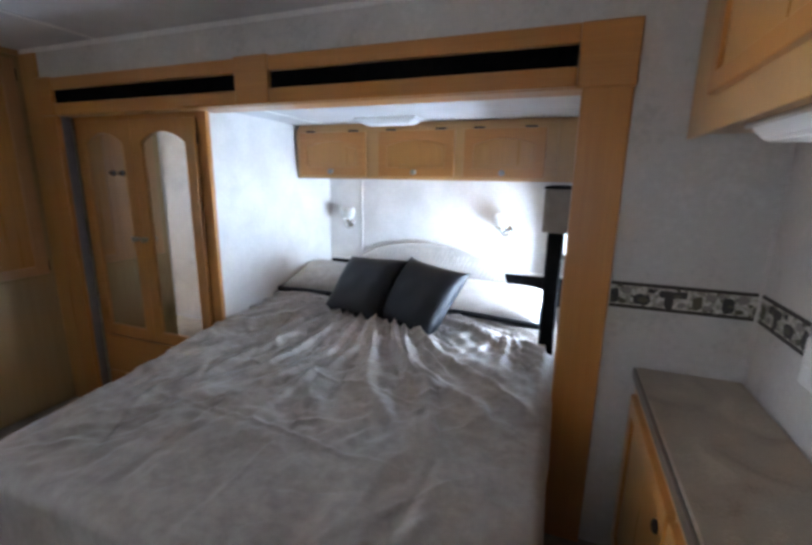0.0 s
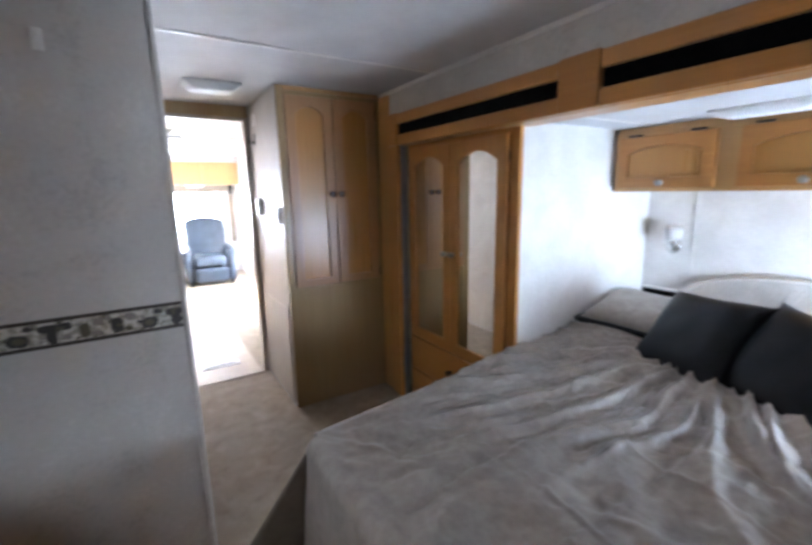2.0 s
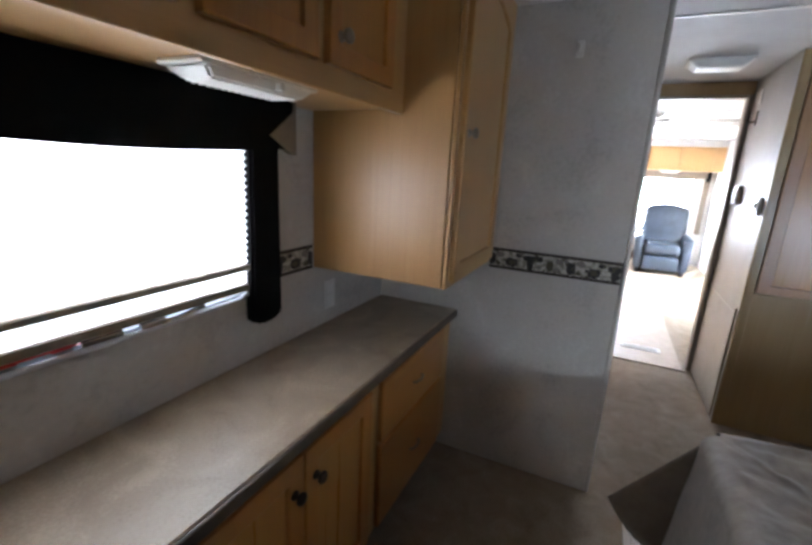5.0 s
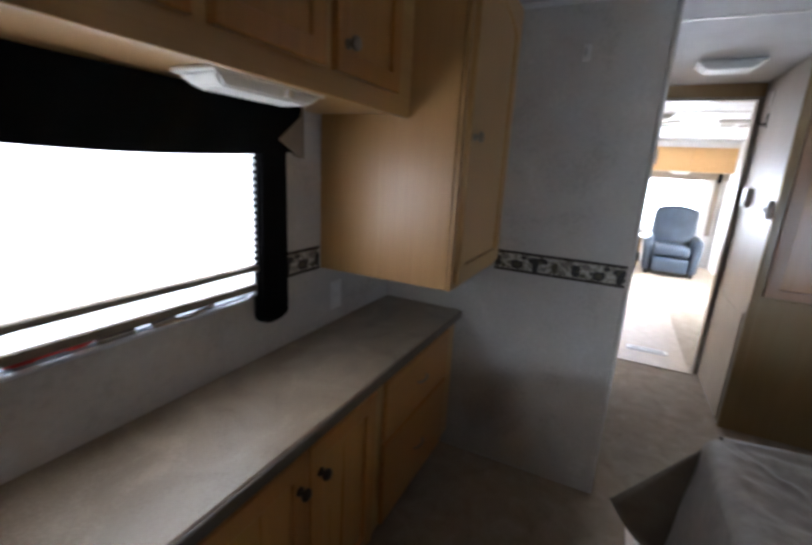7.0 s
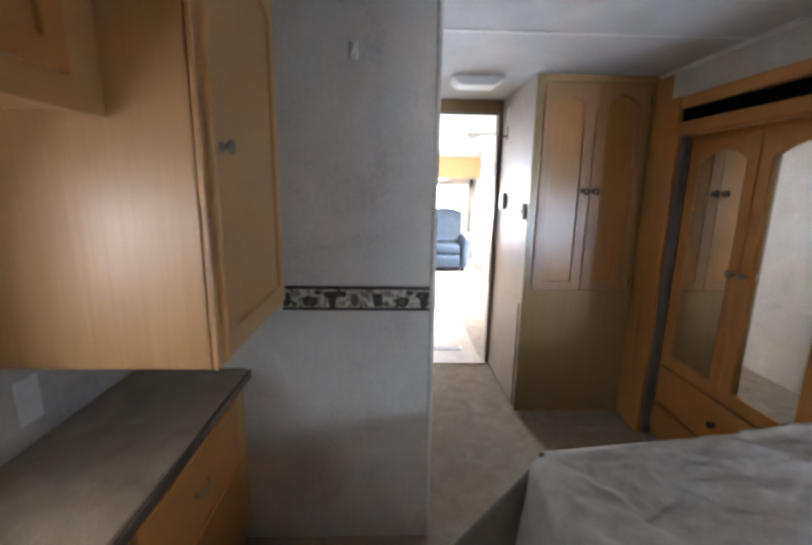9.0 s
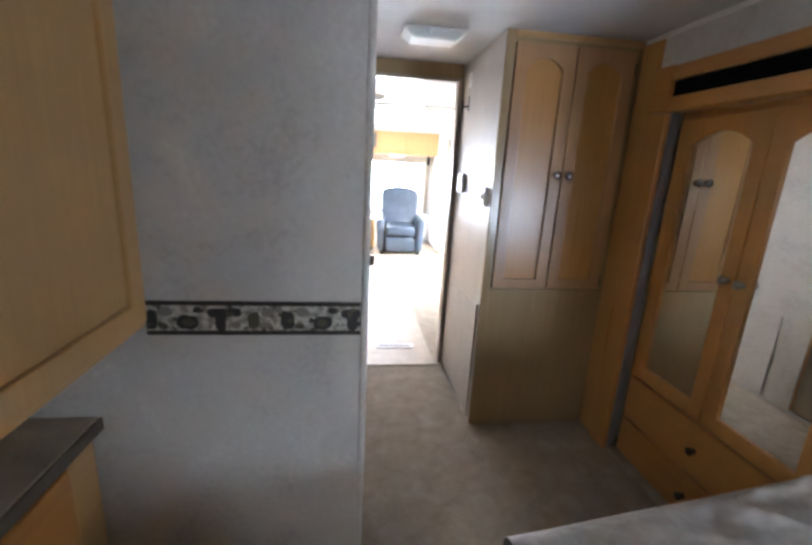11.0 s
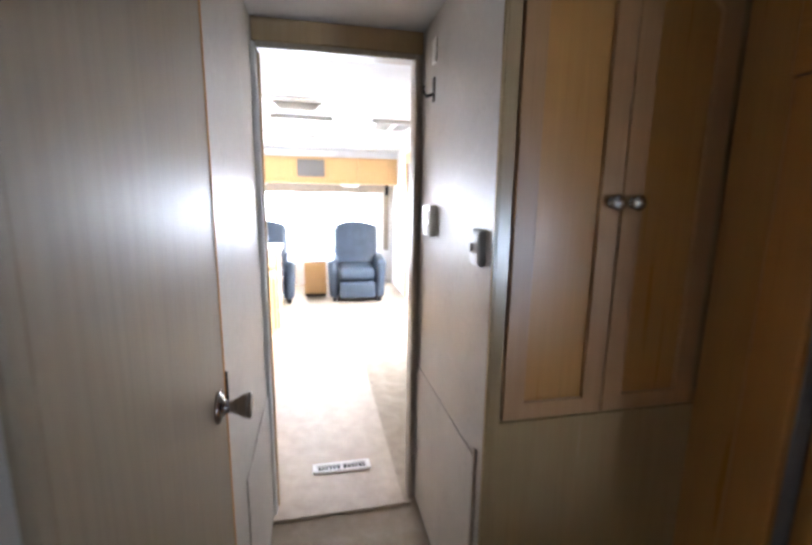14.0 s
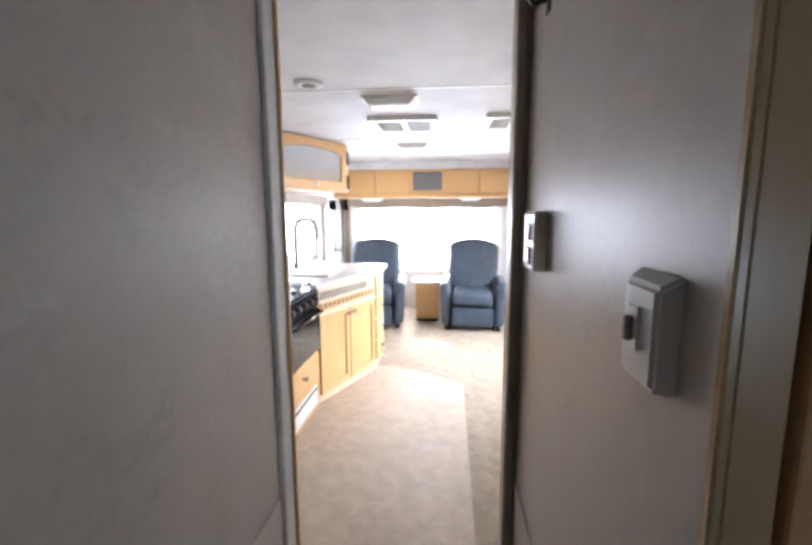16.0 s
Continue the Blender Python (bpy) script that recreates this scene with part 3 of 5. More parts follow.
part("face_frame", B(0.217, 1.500, 1.418, 1.812, 1.520, 1.722, bevel=0.002), PALE["x"], over3)
part("filler", B(1.812, 1.53, 1.418, 1.908, 1.915, 1.748, bevel=0.002), PALE["z"], over3)
for u0, u1 in ((0.250, 0.712), (0.800, 1.265), (1.322, 1.757)):
    d = door_leaf(over3, "y", 1.500, -1, u0, u1, 1.437, 1.697, MAPLE["x"], PANEL_WOOD, 0.035, 0.052, raised=True)
    knob(d, "y", (u0 + u1) / 2, 1.462, 1.480, -1)
    for u in (u0 + 0.08, u1 - 0.08):
        hb = bmesh.new()
        box(hb, u - 0.03, 1.476, 1.698, u + 0.03, 1.498, 1.708, 0.001)
        part("hinge", hb, BRONZE, d)

# ---- bed ----
bed = thing("bed", (1.11, 0.77, 0.012), "queen bed on a plain box platform", "bed")
part("platform", B(0.42, -0.26, 0.013, 1.84, 1.86, 0.30, bevel=0.004), PALE["x"], bed)
part("mattress", B(0.38, -0.34, 0.30, 1.85, 1.86, 0.595, bevel=0.06, seg=4), PILLOW, bed)


def fold(x, y, a, b, wide, high):
    """A soft crease along the line from a to b, fading at its ends."""
    d = Vector((b[0] - a[0], b[1] - a[1]))
    s = ((x - a[0]) * d.x + (y - a[1]) * d.y) / d.length_squared
    q = abs((x - a[0]) * d.y - (y - a[1]) * d.x) / d.length
    if s < -0.1 or s > 1.1:
        return 0.0
    return 1.6 * high * math.exp(-(q / wide) ** 2) * max(0.0, math.sin(math.pi * (s + 0.1) / 1.2))


rng = random.Random(5)
FOLDS = [((1.30, 0.86), (1.46, 0.66), 0.02, 0.016), ((1.40, 0.78), (1.62, 0.70), 0.014, 0.011), ((1.20, 0.62), (1.66, 0.46), 0.016, 0.011),
          ((1.12, 1.1), (1.12, -0.3), 0.007, 0.005), ((0.45, 0.50), (1.7, 0.38), 0.007, 0.004), ((0.80, 0.9), (0.80, -0.3), 0.007, 0.004), ((0.5, 0.12), (1.8, 0.02), 0.008, 0.004)]
for i in range(70):
    c = (rng.uniform(0.5, 1.8), rng.uniform(-0.28, 1.0))
    a = rng.uniform(0.3, 2.2)
    r = rng.uniform(0.05, 0.20)
    FOLDS.append(((c[0] - r * math.cos(a), c[1] - r * math.sin(a)), (c[0] + r * math.cos(a), c[1] + r * math.sin(a)), rng.uniform(0.007, 0.015), rng.uniform(-0.005, 0.006)))


def rays(x, y, o, k, seed, reach, high):
    """Sharp creases that fan out from a point and die away."""
    dx, dy = x - o[0], y - o[1]
    r = math.hypot(dx, dy)
    th = math.atan2(dy, dx) + 0.10 * noise.noise((x * 2.5, y * 2.5, seed))
    ridge = 1 - abs(noise.noise((th * k, r * 1.3, seed + 0.5))) * 2.2
    fine = 1 - abs(noise.noise((th * k * 2.1, r * 2.4, seed + 3.5))) * 2.2
    f = max(0.0, min(1.0, (r - 0.08) / 0.18)) * max(0.0, 1 - r / reach)
    return f * high * (max(0.0, ridge) ** 2.0 + 0.45 * max(0.0, fine) ** 2.5)


def crumple(x, y):
    """Sharp-edged crinkles of pressed satin."""
    wx, wy = x + 0.10 * noise.noise((x * 3, y * 3, 7)), y + 0.10 * noise.noise((x * 3, y * 3, 9))
    k = 0.6 + 0.4 * noise.noise((x * 1.7, y * 1.7, 4))
    return 2.1 * k * (0.016 * (0.3 - abs(noise.noise((wx * 4.2 + wy * 1.5, wy * 3.4, 2)))) + 0.010 * (0.3 - abs(noise.noise((wx * 9, wy * 8 - wx * 3, 5)))) + 0.004 * noise.noise((wx * 24, wy * 20, 1)))


def spread_point(u, v):
    """Cloth coordinates to space: flat on the mattress, hanging past its edges."""
    x0, x1, y0 = 0.355 - 0.145 * max(0.0, min(1.0, (v + 0.33) / 1.05)), 1.855, -0.33
    dx = u - max(x0, min(x1, u))
    dy = min(0.0, v - y0)
    x, y, z = u - dx, v - dy, 0.632
    d = math.hypot(dx, dy)
    if d > 0:
        r = 0.045
        out = r * math.sin(min(d / r, math.pi / 2))
        drop = r * (1 - math.cos(min(d / r, math.pi / 2))) + max(0.0, d - r * math.pi / 2)
        flare = 0.05 * drop if dy < 0 and dx == 0 else 0.015 * drop
        wob = 0.016 * drop / 0.5 * math.sin(15 * (u if abs(dy) > abs(dx) else v) + 4 * noise.noise((u * 2, v * 2, 3)))
        x += dx / d * (out + flare + wob)
        y += dy / d * (out + flare + wob)
        z -= drop
    else:
        z += sum(fold(x, y, *f) for f in FOLDS)
        z += 0.016 * noise.noise((x * 2.2, y * 2.0, 0)) + crumple(x, y)
        z += rays(x, y, (0.90, 1.40), 7.0, 11, 1.7, 0.055) + rays(x, y, (1.66, 1.30), 4.5, 23, 0.95, 0.026)
        s = max(0.0, min(1.0, (y - 0.65) / 0.7))
        z += 0.035 * s * s * (3 - 2 * s) * (1.3 - 0.6 * x / 1.8)
    return x, y, max(z, 0.03)


spread = thing("bedspread", (1.11, 0.6, 0.6), "wrinkled taupe satin bedspread with a dark lining", "bedspread")
bm = bmesh.new()
us = [-0.19 + i * 0.008 for i in range(int((2.06 + 0.19) / 0.008) + 1)]
vs = [-0.93 + j * 0.008 for j in range(int((1.62 + 0.93) / 0.008) + 1)]
grid = [[bm.verts.new(spread_point(u, v)) for u in us] for v in vs]
for j in range(len(vs) - 1):
    for i in range(len(us) - 1):
        if us[i] < 0.36 and vs[j] < -0.335 or us[i] > 1.85 and vs[j] < -0.335:
            continue
        f = bm.faces.new((grid[j][i], grid[j][i + 1], grid[j + 1][i + 1], grid[j + 1][i]))
bmesh.ops.delete(bm, geom=[v for v in bm.verts if not v.link_faces], context="VERTS")
cloth = part("cloth", bm, SPREAD, spread, smooth=True)
bm = bmesh.new()
n = 14
rows = []
for j in range(n + 1):
    s = j / n
    hi = Vector((0.352, -0.34, 0.622)).lerp(Vector((0.285, -0.595, 0.23)), s)
    lo = Vector((0.345, -0.335, 0.605)).lerp(Vector((0.335, -0.335, 0.05)), s)
    rows.append([bm.verts.new(hi.lerp(lo, i / n) + Vector((0.012 * math.sin(7 * i / n) * s, 0, -0.045 * s * math.sin(math.pi * i / n)))) for i in range(n + 1)])
for p, q in zip(rows, rows[1:]):
    for i in range(n):
        bm.faces.new((p[i], p[i + 1], q[i + 1], q[i]))
hem = [v.co.copy() for v in rows[-1]]
flap = part("corner_flap", bm, LINING, spread, "dark lined corner that hangs loose", smooth=True)
m = flap.modifiers.new("thick", "SOLIDIFY")
m.thickness = 0.008
part("piping", tube(bmesh.new(), hem, 0.006, 6), BLACK_CLOTH, flap)


def cushion_mesh(w, h, t, sag=0.08, n=26, pinch=0.10):
    """A pillow: w by h, t thick, with drawn-in sides and pointed corners, lying in the xy plane."""
    bm = bmesh.new()
    sides = []
    for s in (1, -1):
        g = []
        for j in range(n + 1):
            row = []
            for i in range(n + 1):
                a, b = 2 * i / n - 1, 2 * j / n - 1
                k = max(0, (1 - a ** 4) * (1 - b ** 4)) ** 0.55
                x = a * w / 2 * (1 - pinch * (1 - b * b) * abs(a) ** 3)
                y = b * h / 2 * (1 - pinch * (1 - a * a) * abs(b) ** 3)
                z = s * t / 2 * k * (1 + 0.10 * noise.noise((a * 2.1, b * 2.1, s)))
                row.append(bm.verts.new((x, y, z)))
            g.append(row)
        sides.append(g)
    for k, g in enumerate(sides):
        for j in range(n):
            for i in range(n):
                q = (g[j][i], g[j][i + 1], g[j + 1][i + 1], g[j + 1][i])
                bm.faces.new(q if k == 0 else q[::-1])
    bmesh.ops.remove_doubles(bm, verts=bm.verts, dist=0.0005)
    return bm


def pillow(name, m, w, h, t, mat, label, cat, edge=None):
    bm = cushion_mesh(w, h, t)
    me = bpy.data.meshes.new(name)
    bm.to_mesh(me)
    bm.free()
    me.materials.append(mat)
    for p in me.polygons:
        p.use_smooth = True
    ob = new(name, me)
    ob.matrix_world = m
    tagged(ob, label, cat)
    if edge:
        eb = bmesh.new()
        pts = []
        for i in range(60):
            k = i / 60 * 4
            s, f = int(k), (k % 1) * 2 - 1
            a, b = [(f, -1), (1, f), (-f, 1), (-1, -f)][s]
            pts.append((a * w / 2 * (1 - 0.10 * (1 - b * b) * abs(a) ** 3), b * h / 2 * (1 - 0.10 * (1 - a * a) * abs(b) ** 3), 0))
        pts.append(pts[0])
        tube(eb, pts, 0.016, 6)
        e = bpy.data.meshes.new("flange")
        eb.to_mesh(e)
        eb.free()
        e.materials.append(edge)
        o = new("flange", e)
        o.parent = ob
        tagged(o, "dark piped edge")
    return ob


pillow("pillow", pose(0.46, 1.50, 0.755, 10, 3, 8), 0.54, 0.46, 0.16, SPREAD, "taupe satin pillow with a dark flange", "pillow", BLACK_CLOTH)
pillow("pillow", pose(1.51, 1.47, 0.735, 7, 0, -5), 0.66, 0.46, 0.15, PILLOW, "pale satin pillow with a dark flange", "pillow", BLACK_CLOTH)
pillow("throw_cushion", pose(0.82, 1.24, 0.785, 46, -3, -13), 0.44, 0.46, 0.16, BLACK_CLOTH, "square black throw cushion leaning on a pillow", "cushion")
pillow("throw_cushion", pose(1.17, 1.20, 0.785, 48, 4, -24), 0.44, 0.46, 0.16, BLACK_CLOTH, "square black throw cushion tilted on the bed", "cushion")

# headboard
hb = thing("headboard", (0.98, 1.88, 0.55), "arched beige quilted headboard on the wall", "headboard")
bm = bmesh.new()
pts = [(0.40, 0.57)] + [(0.98 - 0.58 * math.cos(math.pi * i / 24), 0.67 + 0.31 * math.sin(math.pi * i / 24) ** 0.8) for i in range(25)] + [(1.56, 0.57)]
prism(bm, "y", pts, 1.918, 1.885)
part("pad", bm, HEADBOARD, hb)
bm = bmesh.new()
for k in range(-22, 23):
    x = 0.98 + k * 0.032
    line = []
    for i in range(13):
        z = 0.58 + 0.39 * i / 12
        xx = x + 0.5 * (z - 0.6)
        if abs((xx - 0.98) / 0.575) < 1 and z < 0.645 + 0.31 * max(0, 1 - ((xx - 0.98) / 0.575) ** 2) ** 0.4:
            line.append((xx, 1.886, z))
    if len(line) > 2:
        tube(bm, line, 0.006, 5)
tagged(part("quilting", bm, HEADBOARD, hb), kind="stuff")
bm = bmesh.new()
tube(bm, [(u, 1.884, v) for u, v in pts], 0.011, 8)
part("piping", bm, PILLOW, hb, "pale rounded piping")
for a, b in ((0.215, 0.43), (1.54, 1.905)):
    setting("trim", B(a, 1.905, 0.62, b, 1.919, 0.815, bevel=0.002), VALANCE, "black cloth panel beside the headboard")
    setting("trim", B(a, 1.895, 0.816, b, 1.919, 0.83, bevel=0.003), WHITE, "white ledge strip")
setting("trim", B(0.465, 1.913, 0.9, 0.48, 1.919, 1.40, bevel=0.001), WALLPAPER_PALE, "wall joint strip")

# ---- bedroom: wallpaper border ----
def border(name, axis, w, sgn, u0, u1, v0, label):
    """A printed border strip with dark edge lines and leaf and fruit blocks."""
    b = thing(name, at_plane(axis, (u0 + u1) / 2, v0, w), label, "border", kind="structure")
    h = 0.094
    bm = bmesh.new()
    box(bm, *at_plane(axis, u0, v0, w + sgn * 0.0005), *at_plane(axis, u1, v0 + h, w + sgn * 0.002), bevel=0)
    part("paper", bm, PAPER, b)
    for c in (v0 + 0.0005, v0 + h - 0.0125):
        bm = bmesh.new()
        box(bm, *at_plane(axis, u0, c, w + sgn * 0.002), *at_plane(axis, u1, c + 0.012, w + sgn * 0.003), bevel=0)
        part("edge_line", bm, EDGE_PRINT, b)
    r = random.Random(3)
    prints = [bmesh.new() for _ in range(3)]
    def blob(k, cu, cv, ru, rv, squ):
        pts = []
        for i in range(14):
            a = 2 * math.pi * i / 14
            c, s = math.cos(a), math.sin(a)
            q = (abs(c) ** squ + abs(s) ** squ) ** (-1 / squ) * r.uniform(0.88, 1.1)
            u, v = cu + ru * q * c, cv + rv * q * s
            pts.append((min(max(u, u0 + 0.001), u1 - 0.001), min(max(v, v0 + 0.012), v0 + h - 0.012)))
        if max(p[0] for p in pts) - min(p[0] for p in pts) > 0.008:
            prism(prints[k], axis, pts, w + sgn * (0.002 + 0.0002 * k), w + sgn * (0.0029 + 0.0004 * k + r.uniform(0, 0.0003)))
    u = u0 - r.uniform(0, 0.08)
    step = 0
    while u < u1:
        kind = step % 4
        m = v0 + h / 2
        if kind == 0:
            blob(0, u + 0.03, m - 0.004, 0.017, 0.026, 4)
            blob(2, u + 0.066, m + 0.018, 0.018, 0.013, 2)
            blob(2, u + 0.006, m + 0.024, 0.010, 0.010, 2)
            blob(1, u + 0.060, m - 0.022, 0.012, 0.009, 2)
        elif kind == 1:
            blob(0, u + 0.035, m - 0.012, 0.026, 0.020, 3)
            blob(1, u + 0.035, m - 0.012, 0.014, 0.011, 2)
            blob(0, u + 0.062, m + 0.022, 0.014, 0.009, 2)
        elif kind == 2:
            blob(0, u + 0.028, m + 0.014, 0.030, 0.013, 3)
            blob(0, u + 0.030, m - 0.012, 0.015, 0.024, 3)
            blob(0, u + 0.066, m + 0.016, 0.017, 0.013, 3)
            blob(2, u + 0.068, m - 0.018, 0.012, 0.010, 2)
        else:
            blob(1, u + 0.028, m - 0.006, 0.015, 0.024, 4)
            blob(2, u + 0.058, m - 0.02, 0.018, 0.010, 2)
            blob(2, u + 0.064, m + 0.016, 0.018, 0.013, 2)
        for _ in range(7):
            blob(r.choice((0, 1, 1, 2)), u + r.uniform(0, 0.085), m + r.uniform(-0.032, 0.032), r.uniform(0.003, 0.008), r.uniform(0.003, 0.007), 2)
        u += 0.085
        step += 1
    for bm, mat in zip(prints, PRINT):
        if bm.verts:
            tagged(part("print", bm, mat, b), kind="stuff")
        else:
            bm.free()
    return b


border("wallpaper_border", "x", 0.0, 1, -1.215, -0.672, 0.990, "cream wallpaper border with dark leaf and fruit blocks")
border("wallpaper_border", "y", -1.774, 1, 0.577, 0.80, 1.012, "cream wallpaper border beside the window curtain")
border("wallpaper_border", "y", 0.70, -1, 2.056, 2.488, 0.994, "cream wallpaper border beside the slide trim")
border("wallpaper_border", "x", 2.49, -1, 0.40, 0.698, 0.994, "cream wallpaper border on the front wall")

setting("corner_bead", B(-0.052, -0.672, 0.0, 0.006, -0.652, CEIL - 0.002, bevel=0.008, seg=3), WALLPAPER, "rounded corner bead of the partition")
setting("corner_trim", B(2.480, 0.688, 0.785, 2.49, 0.70, CEIL - 0.002, bevel=0.004), WALLPAPER, "corner strip")
setting("trim", B(0.0, -1.235, CEIL - 0.022, 0.012, -0.66, CEIL - 0.001, bevel=0.004), WALLPAPER_PALE, "ceiling cove strip")
setting("trim", B(-1.0, 0.686, CEIL - 0.022, 2.49, 0.70, CEIL - 0.001, bevel=0.004), WALLPAPER_PALE, "ceiling cove strip")

hook = thing("wall_hook", (0.0, -0.947, 1.85), "small white plastic hook on the partition", "hook")
bm = B(0.0, -0.96, 1.855, 0.006, -0.932, 1.915, bevel=0.003)
part("plate", bm, WHITE, hook)
part("prong", tube(bmesh.new(), [(0.004, -0.946, 1.89), (0.022, -0.946, 1.885), (0.03, -0.946, 1.87), (0.03, -0.946, 1.895)], 0.004, 6), WHITE, hook)


def wall_plate(axis, w, sgn, u, v, wide, high, label, slots=0):
    p = thing("wall_plate", at_plane(axis, u, v, w), label, "outlet plate")
    bm = bmesh.new()
    box(bm, *at_plane(axis, u - wide / 2, v - high / 2, w), *at_plane(axis, u + wide / 2, v + high / 2, w + sgn * 0.007), bevel=0.003)
    part("plate", bm, WHITE, p)
    for k in range(slots):
        c = v + (k - (slots - 1) / 2) * high * 0.42
        bm = bmesh.new()
        box(bm, *at_plane(axis, u - wide * 0.24, c - high * 0.14, w + sgn * 0.006), *at_plane(axis, u + wide * 0.24, c + high * 0.14, w + sgn * 0.0095), bevel=0.003)
        part("socket", bm, LENS, p)
    return p


wall_plate("y", -1.774, 1, 0.465, 0.878, 0.075, 0.125, "white wall outlet above the dresser", 2)
wall_plate("x", 2.49, -1, 0.36, 0.99, 0.075, 0.125, "white wall outlet on the front wall", 2)


# ---- bedroom window ----
def window_unit(name, axis, w0, w1, u0, u1, v0, v1, label, split=True):
    f = thing(name, at_plane(axis, (u0 + u1) / 2, v0, (w0 + w1) / 2), label, "window", kind="structure")
    bm = bmesh.new()
    t = 0.035
    for a in ((u0, v0, u1, v0 + t), (u0, v1 - t, u1, v1), (u0, v0 + t, u0 + t, v1 - t), (u1 - t, v0 + t, u1, v1 - t)):
        box(bm, *at_plane(axis, a[0], a[1], w0), *at_plane(axis, a[2], a[3], w1), bevel=0.003)
    if split:
        c = (u0 + u1) / 2
        box(bm, *at_plane(axis, c - 0.015, v0 + t, w0), *at_plane(axis, c + 0.015, v1 - t, w1), bevel=0.002)
    part("window_frame", bm, ALUMINIUM, f)
    bm = bmesh.new()
    box(bm, *at_plane(axis, u0 + t * 0.6, v0 + t * 0.6, (w0 + w1) / 2 - 0.002), *at_plane(axis, u1 - t * 0.6, v1 - t * 0.6, (w0 + w1) / 2 + 0.002), bevel=0)
    g = part("pane", bm, GLASS, f)
    g.visible_shadow = False
    return f


w = window_unit("window_1", "y", -1.869, -1.834, *WIN[:2], WIN[2] - 0.0, WIN[3], "aluminium bedroom window behind a shade")
part("inner_frame", B(WIN[0], -1.833, WIN[2] - 0.012, WIN[1], -1.766, WIN[2] + 0.012, bevel=0.006, seg=2), BLUE_ALU, w, "grey aluminium sill rail")
part("inner_frame", B(WIN[0] - 0.012, -1.833, WIN[2], WIN[0] + 0.008, -1.766, WIN[3], bevel=0.004), ALUMINIUM, w)
# Added bar: paints the dark gap below the shade and blocks sun there.
part("gasket", B(WIN[0] + 0.02, -1.83, WIN[2] + 0.012, WIN[1] - 0.02, -1.80, WIN[2] + 0.066, bevel=0.003), VALANCE, w, "black bar added for the dark gap under the shade")
# Red pieces added at the sill for red lights and reflections outside.
for u, v in ((1.435, 0.010), (1.53, 0.010)):
    part("tab", B(u - 0.02, -1.768, WIN[2] + v, u + 0.02, -1.760, WIN[2] + v + 0.011, bevel=0.003), RED, w, "small red mark standing in for red things outside")
lt = part("latch", B(1.31, -1.769, WIN[2] + 0.004, 1.40, -1.752, WIN[2] + 0.018, bevel=0.003), CHROME, w, "chrome sash latch")
part("latch", tube(bmesh.new(), [(1.09, -1.752, WIN[2] + 0.016), (1.16, -1.750, WIN[2] + 0.010), (1.22, -1.754, WIN[2] + 0.006)], 0.007, 6), CHROME, w, "chrome sash lever")
part("latch", B(1.20, -1.768, WIN[2] + 0.002, 1.27, -1.750, WIN[2] + 0.018, bevel=0.006, seg=2), CHROME, w, "chrome lever mount")
part("rail_bead", tube(bmesh.new(), [(WIN[0] - 0.005, -1.757, WIN[2] + 0.045), (WIN[0] + 0.012, -1.757, WIN[2] + 0.016), (WIN[0] + 0.05, -1.757, WIN[2] - 0.002), (WIN[1], -1.757, WIN[2] - 0.002)], 0.007, 8), SILL_SHEEN, w, "rounded sill bead with reflected window light in its colour")
# Red strip between the marks, added for the same red outside.
part("lens", B(1.40, -1.774, WIN[2] + 0.008, 1.56, -1.769, WIN[2] + 0.020, bevel=0.002), RED, w, "dark red strip standing in for red things outside")


def pleated(axis, w, u0, u1, v0, v1, pitch=0.02, depth=0.009):
    bm = bmesh.new()
    n = int((v1 - v0) / pitch) * 2
    rows = []
    for j in range(n + 1):
        v = v0 + (v1 - v0) * j / n
        ww = w + (depth if j % 2 else -depth)
        rows.append([bm.verts.new(at_plane(axis, u, v, ww)) for u in (u0, u1)])
    for p, q in zip(rows, rows[1:]):
        bm.faces.new((p[0], p[1], q[1], q[0]))
    return bm


shade = thing("pleated_shade", (1.30, -1.754, 1.05), "white pleated day shade lowered almost to the sill", "window shade")
part("pleats", pleated("y", -1.756, 0.895, 1.80, 1.093, 1.57), BLIND, shade)
part("bottom_rail", B(0.895, -1.769, 1.075, 1.80, -1.741, 1.093, bevel=0.003), TAN_CLOTH, shade, "tan bottom rail")
part("lower_band", pleated("y", -1.758, 0.895, 1.80, 1.031, 1.0745, 0.0125, 0.004), BLIND, shade)
part("lower_rail", B(0.90, -1.768, 1.008, 1.80, -1.748, 1.031, bevel=0.003), TAN_CLOTH, shade)

val = thing("window_valance", (1.45, -1.724, 1.4), "black cloth window valance with tan corner and side panel", "valance")
bm = bmesh.new()
n = 30
lo = []
for i in range(n + 1):
    u = 0.765 + 1.16 * i / n
    lo.append((u, 1.450 - 0.028 * math.sin(math.pi * min(1, max(0, (u - 0.78) / 1.13)))))
prism(bm, "y", lo + [(1.925, 1.60), (0.765, 1.60)], -1.719, -1.699)
box(bm, 0.765, -1.772, 1.47, 0.780, -1.719, 1.60, 0.002)
part("swag", bm, VALANCE, val)
bm = bmesh.new()
prism(bm, "y", [(0.758, 1.598), (0.758, 1.432), (0.778, 1.435), (0.87, 1.484), (0.77, 1.56)], -1.717, -1.692)
part("corner_cap", bm, TAN_CLOTH, val, "tan folded corner")
bm = bmesh.new()
pts = [(0.795, 1.47), (0.795, 0.915)] + [(0.862 - 0.067 * math.cos(math.pi * i / 8), 0.915 - 0.03 * math.sin(math.pi * i / 8)) for i in range(1, 8)] + [(0.929, 0.915), (0.915, 1.47)]
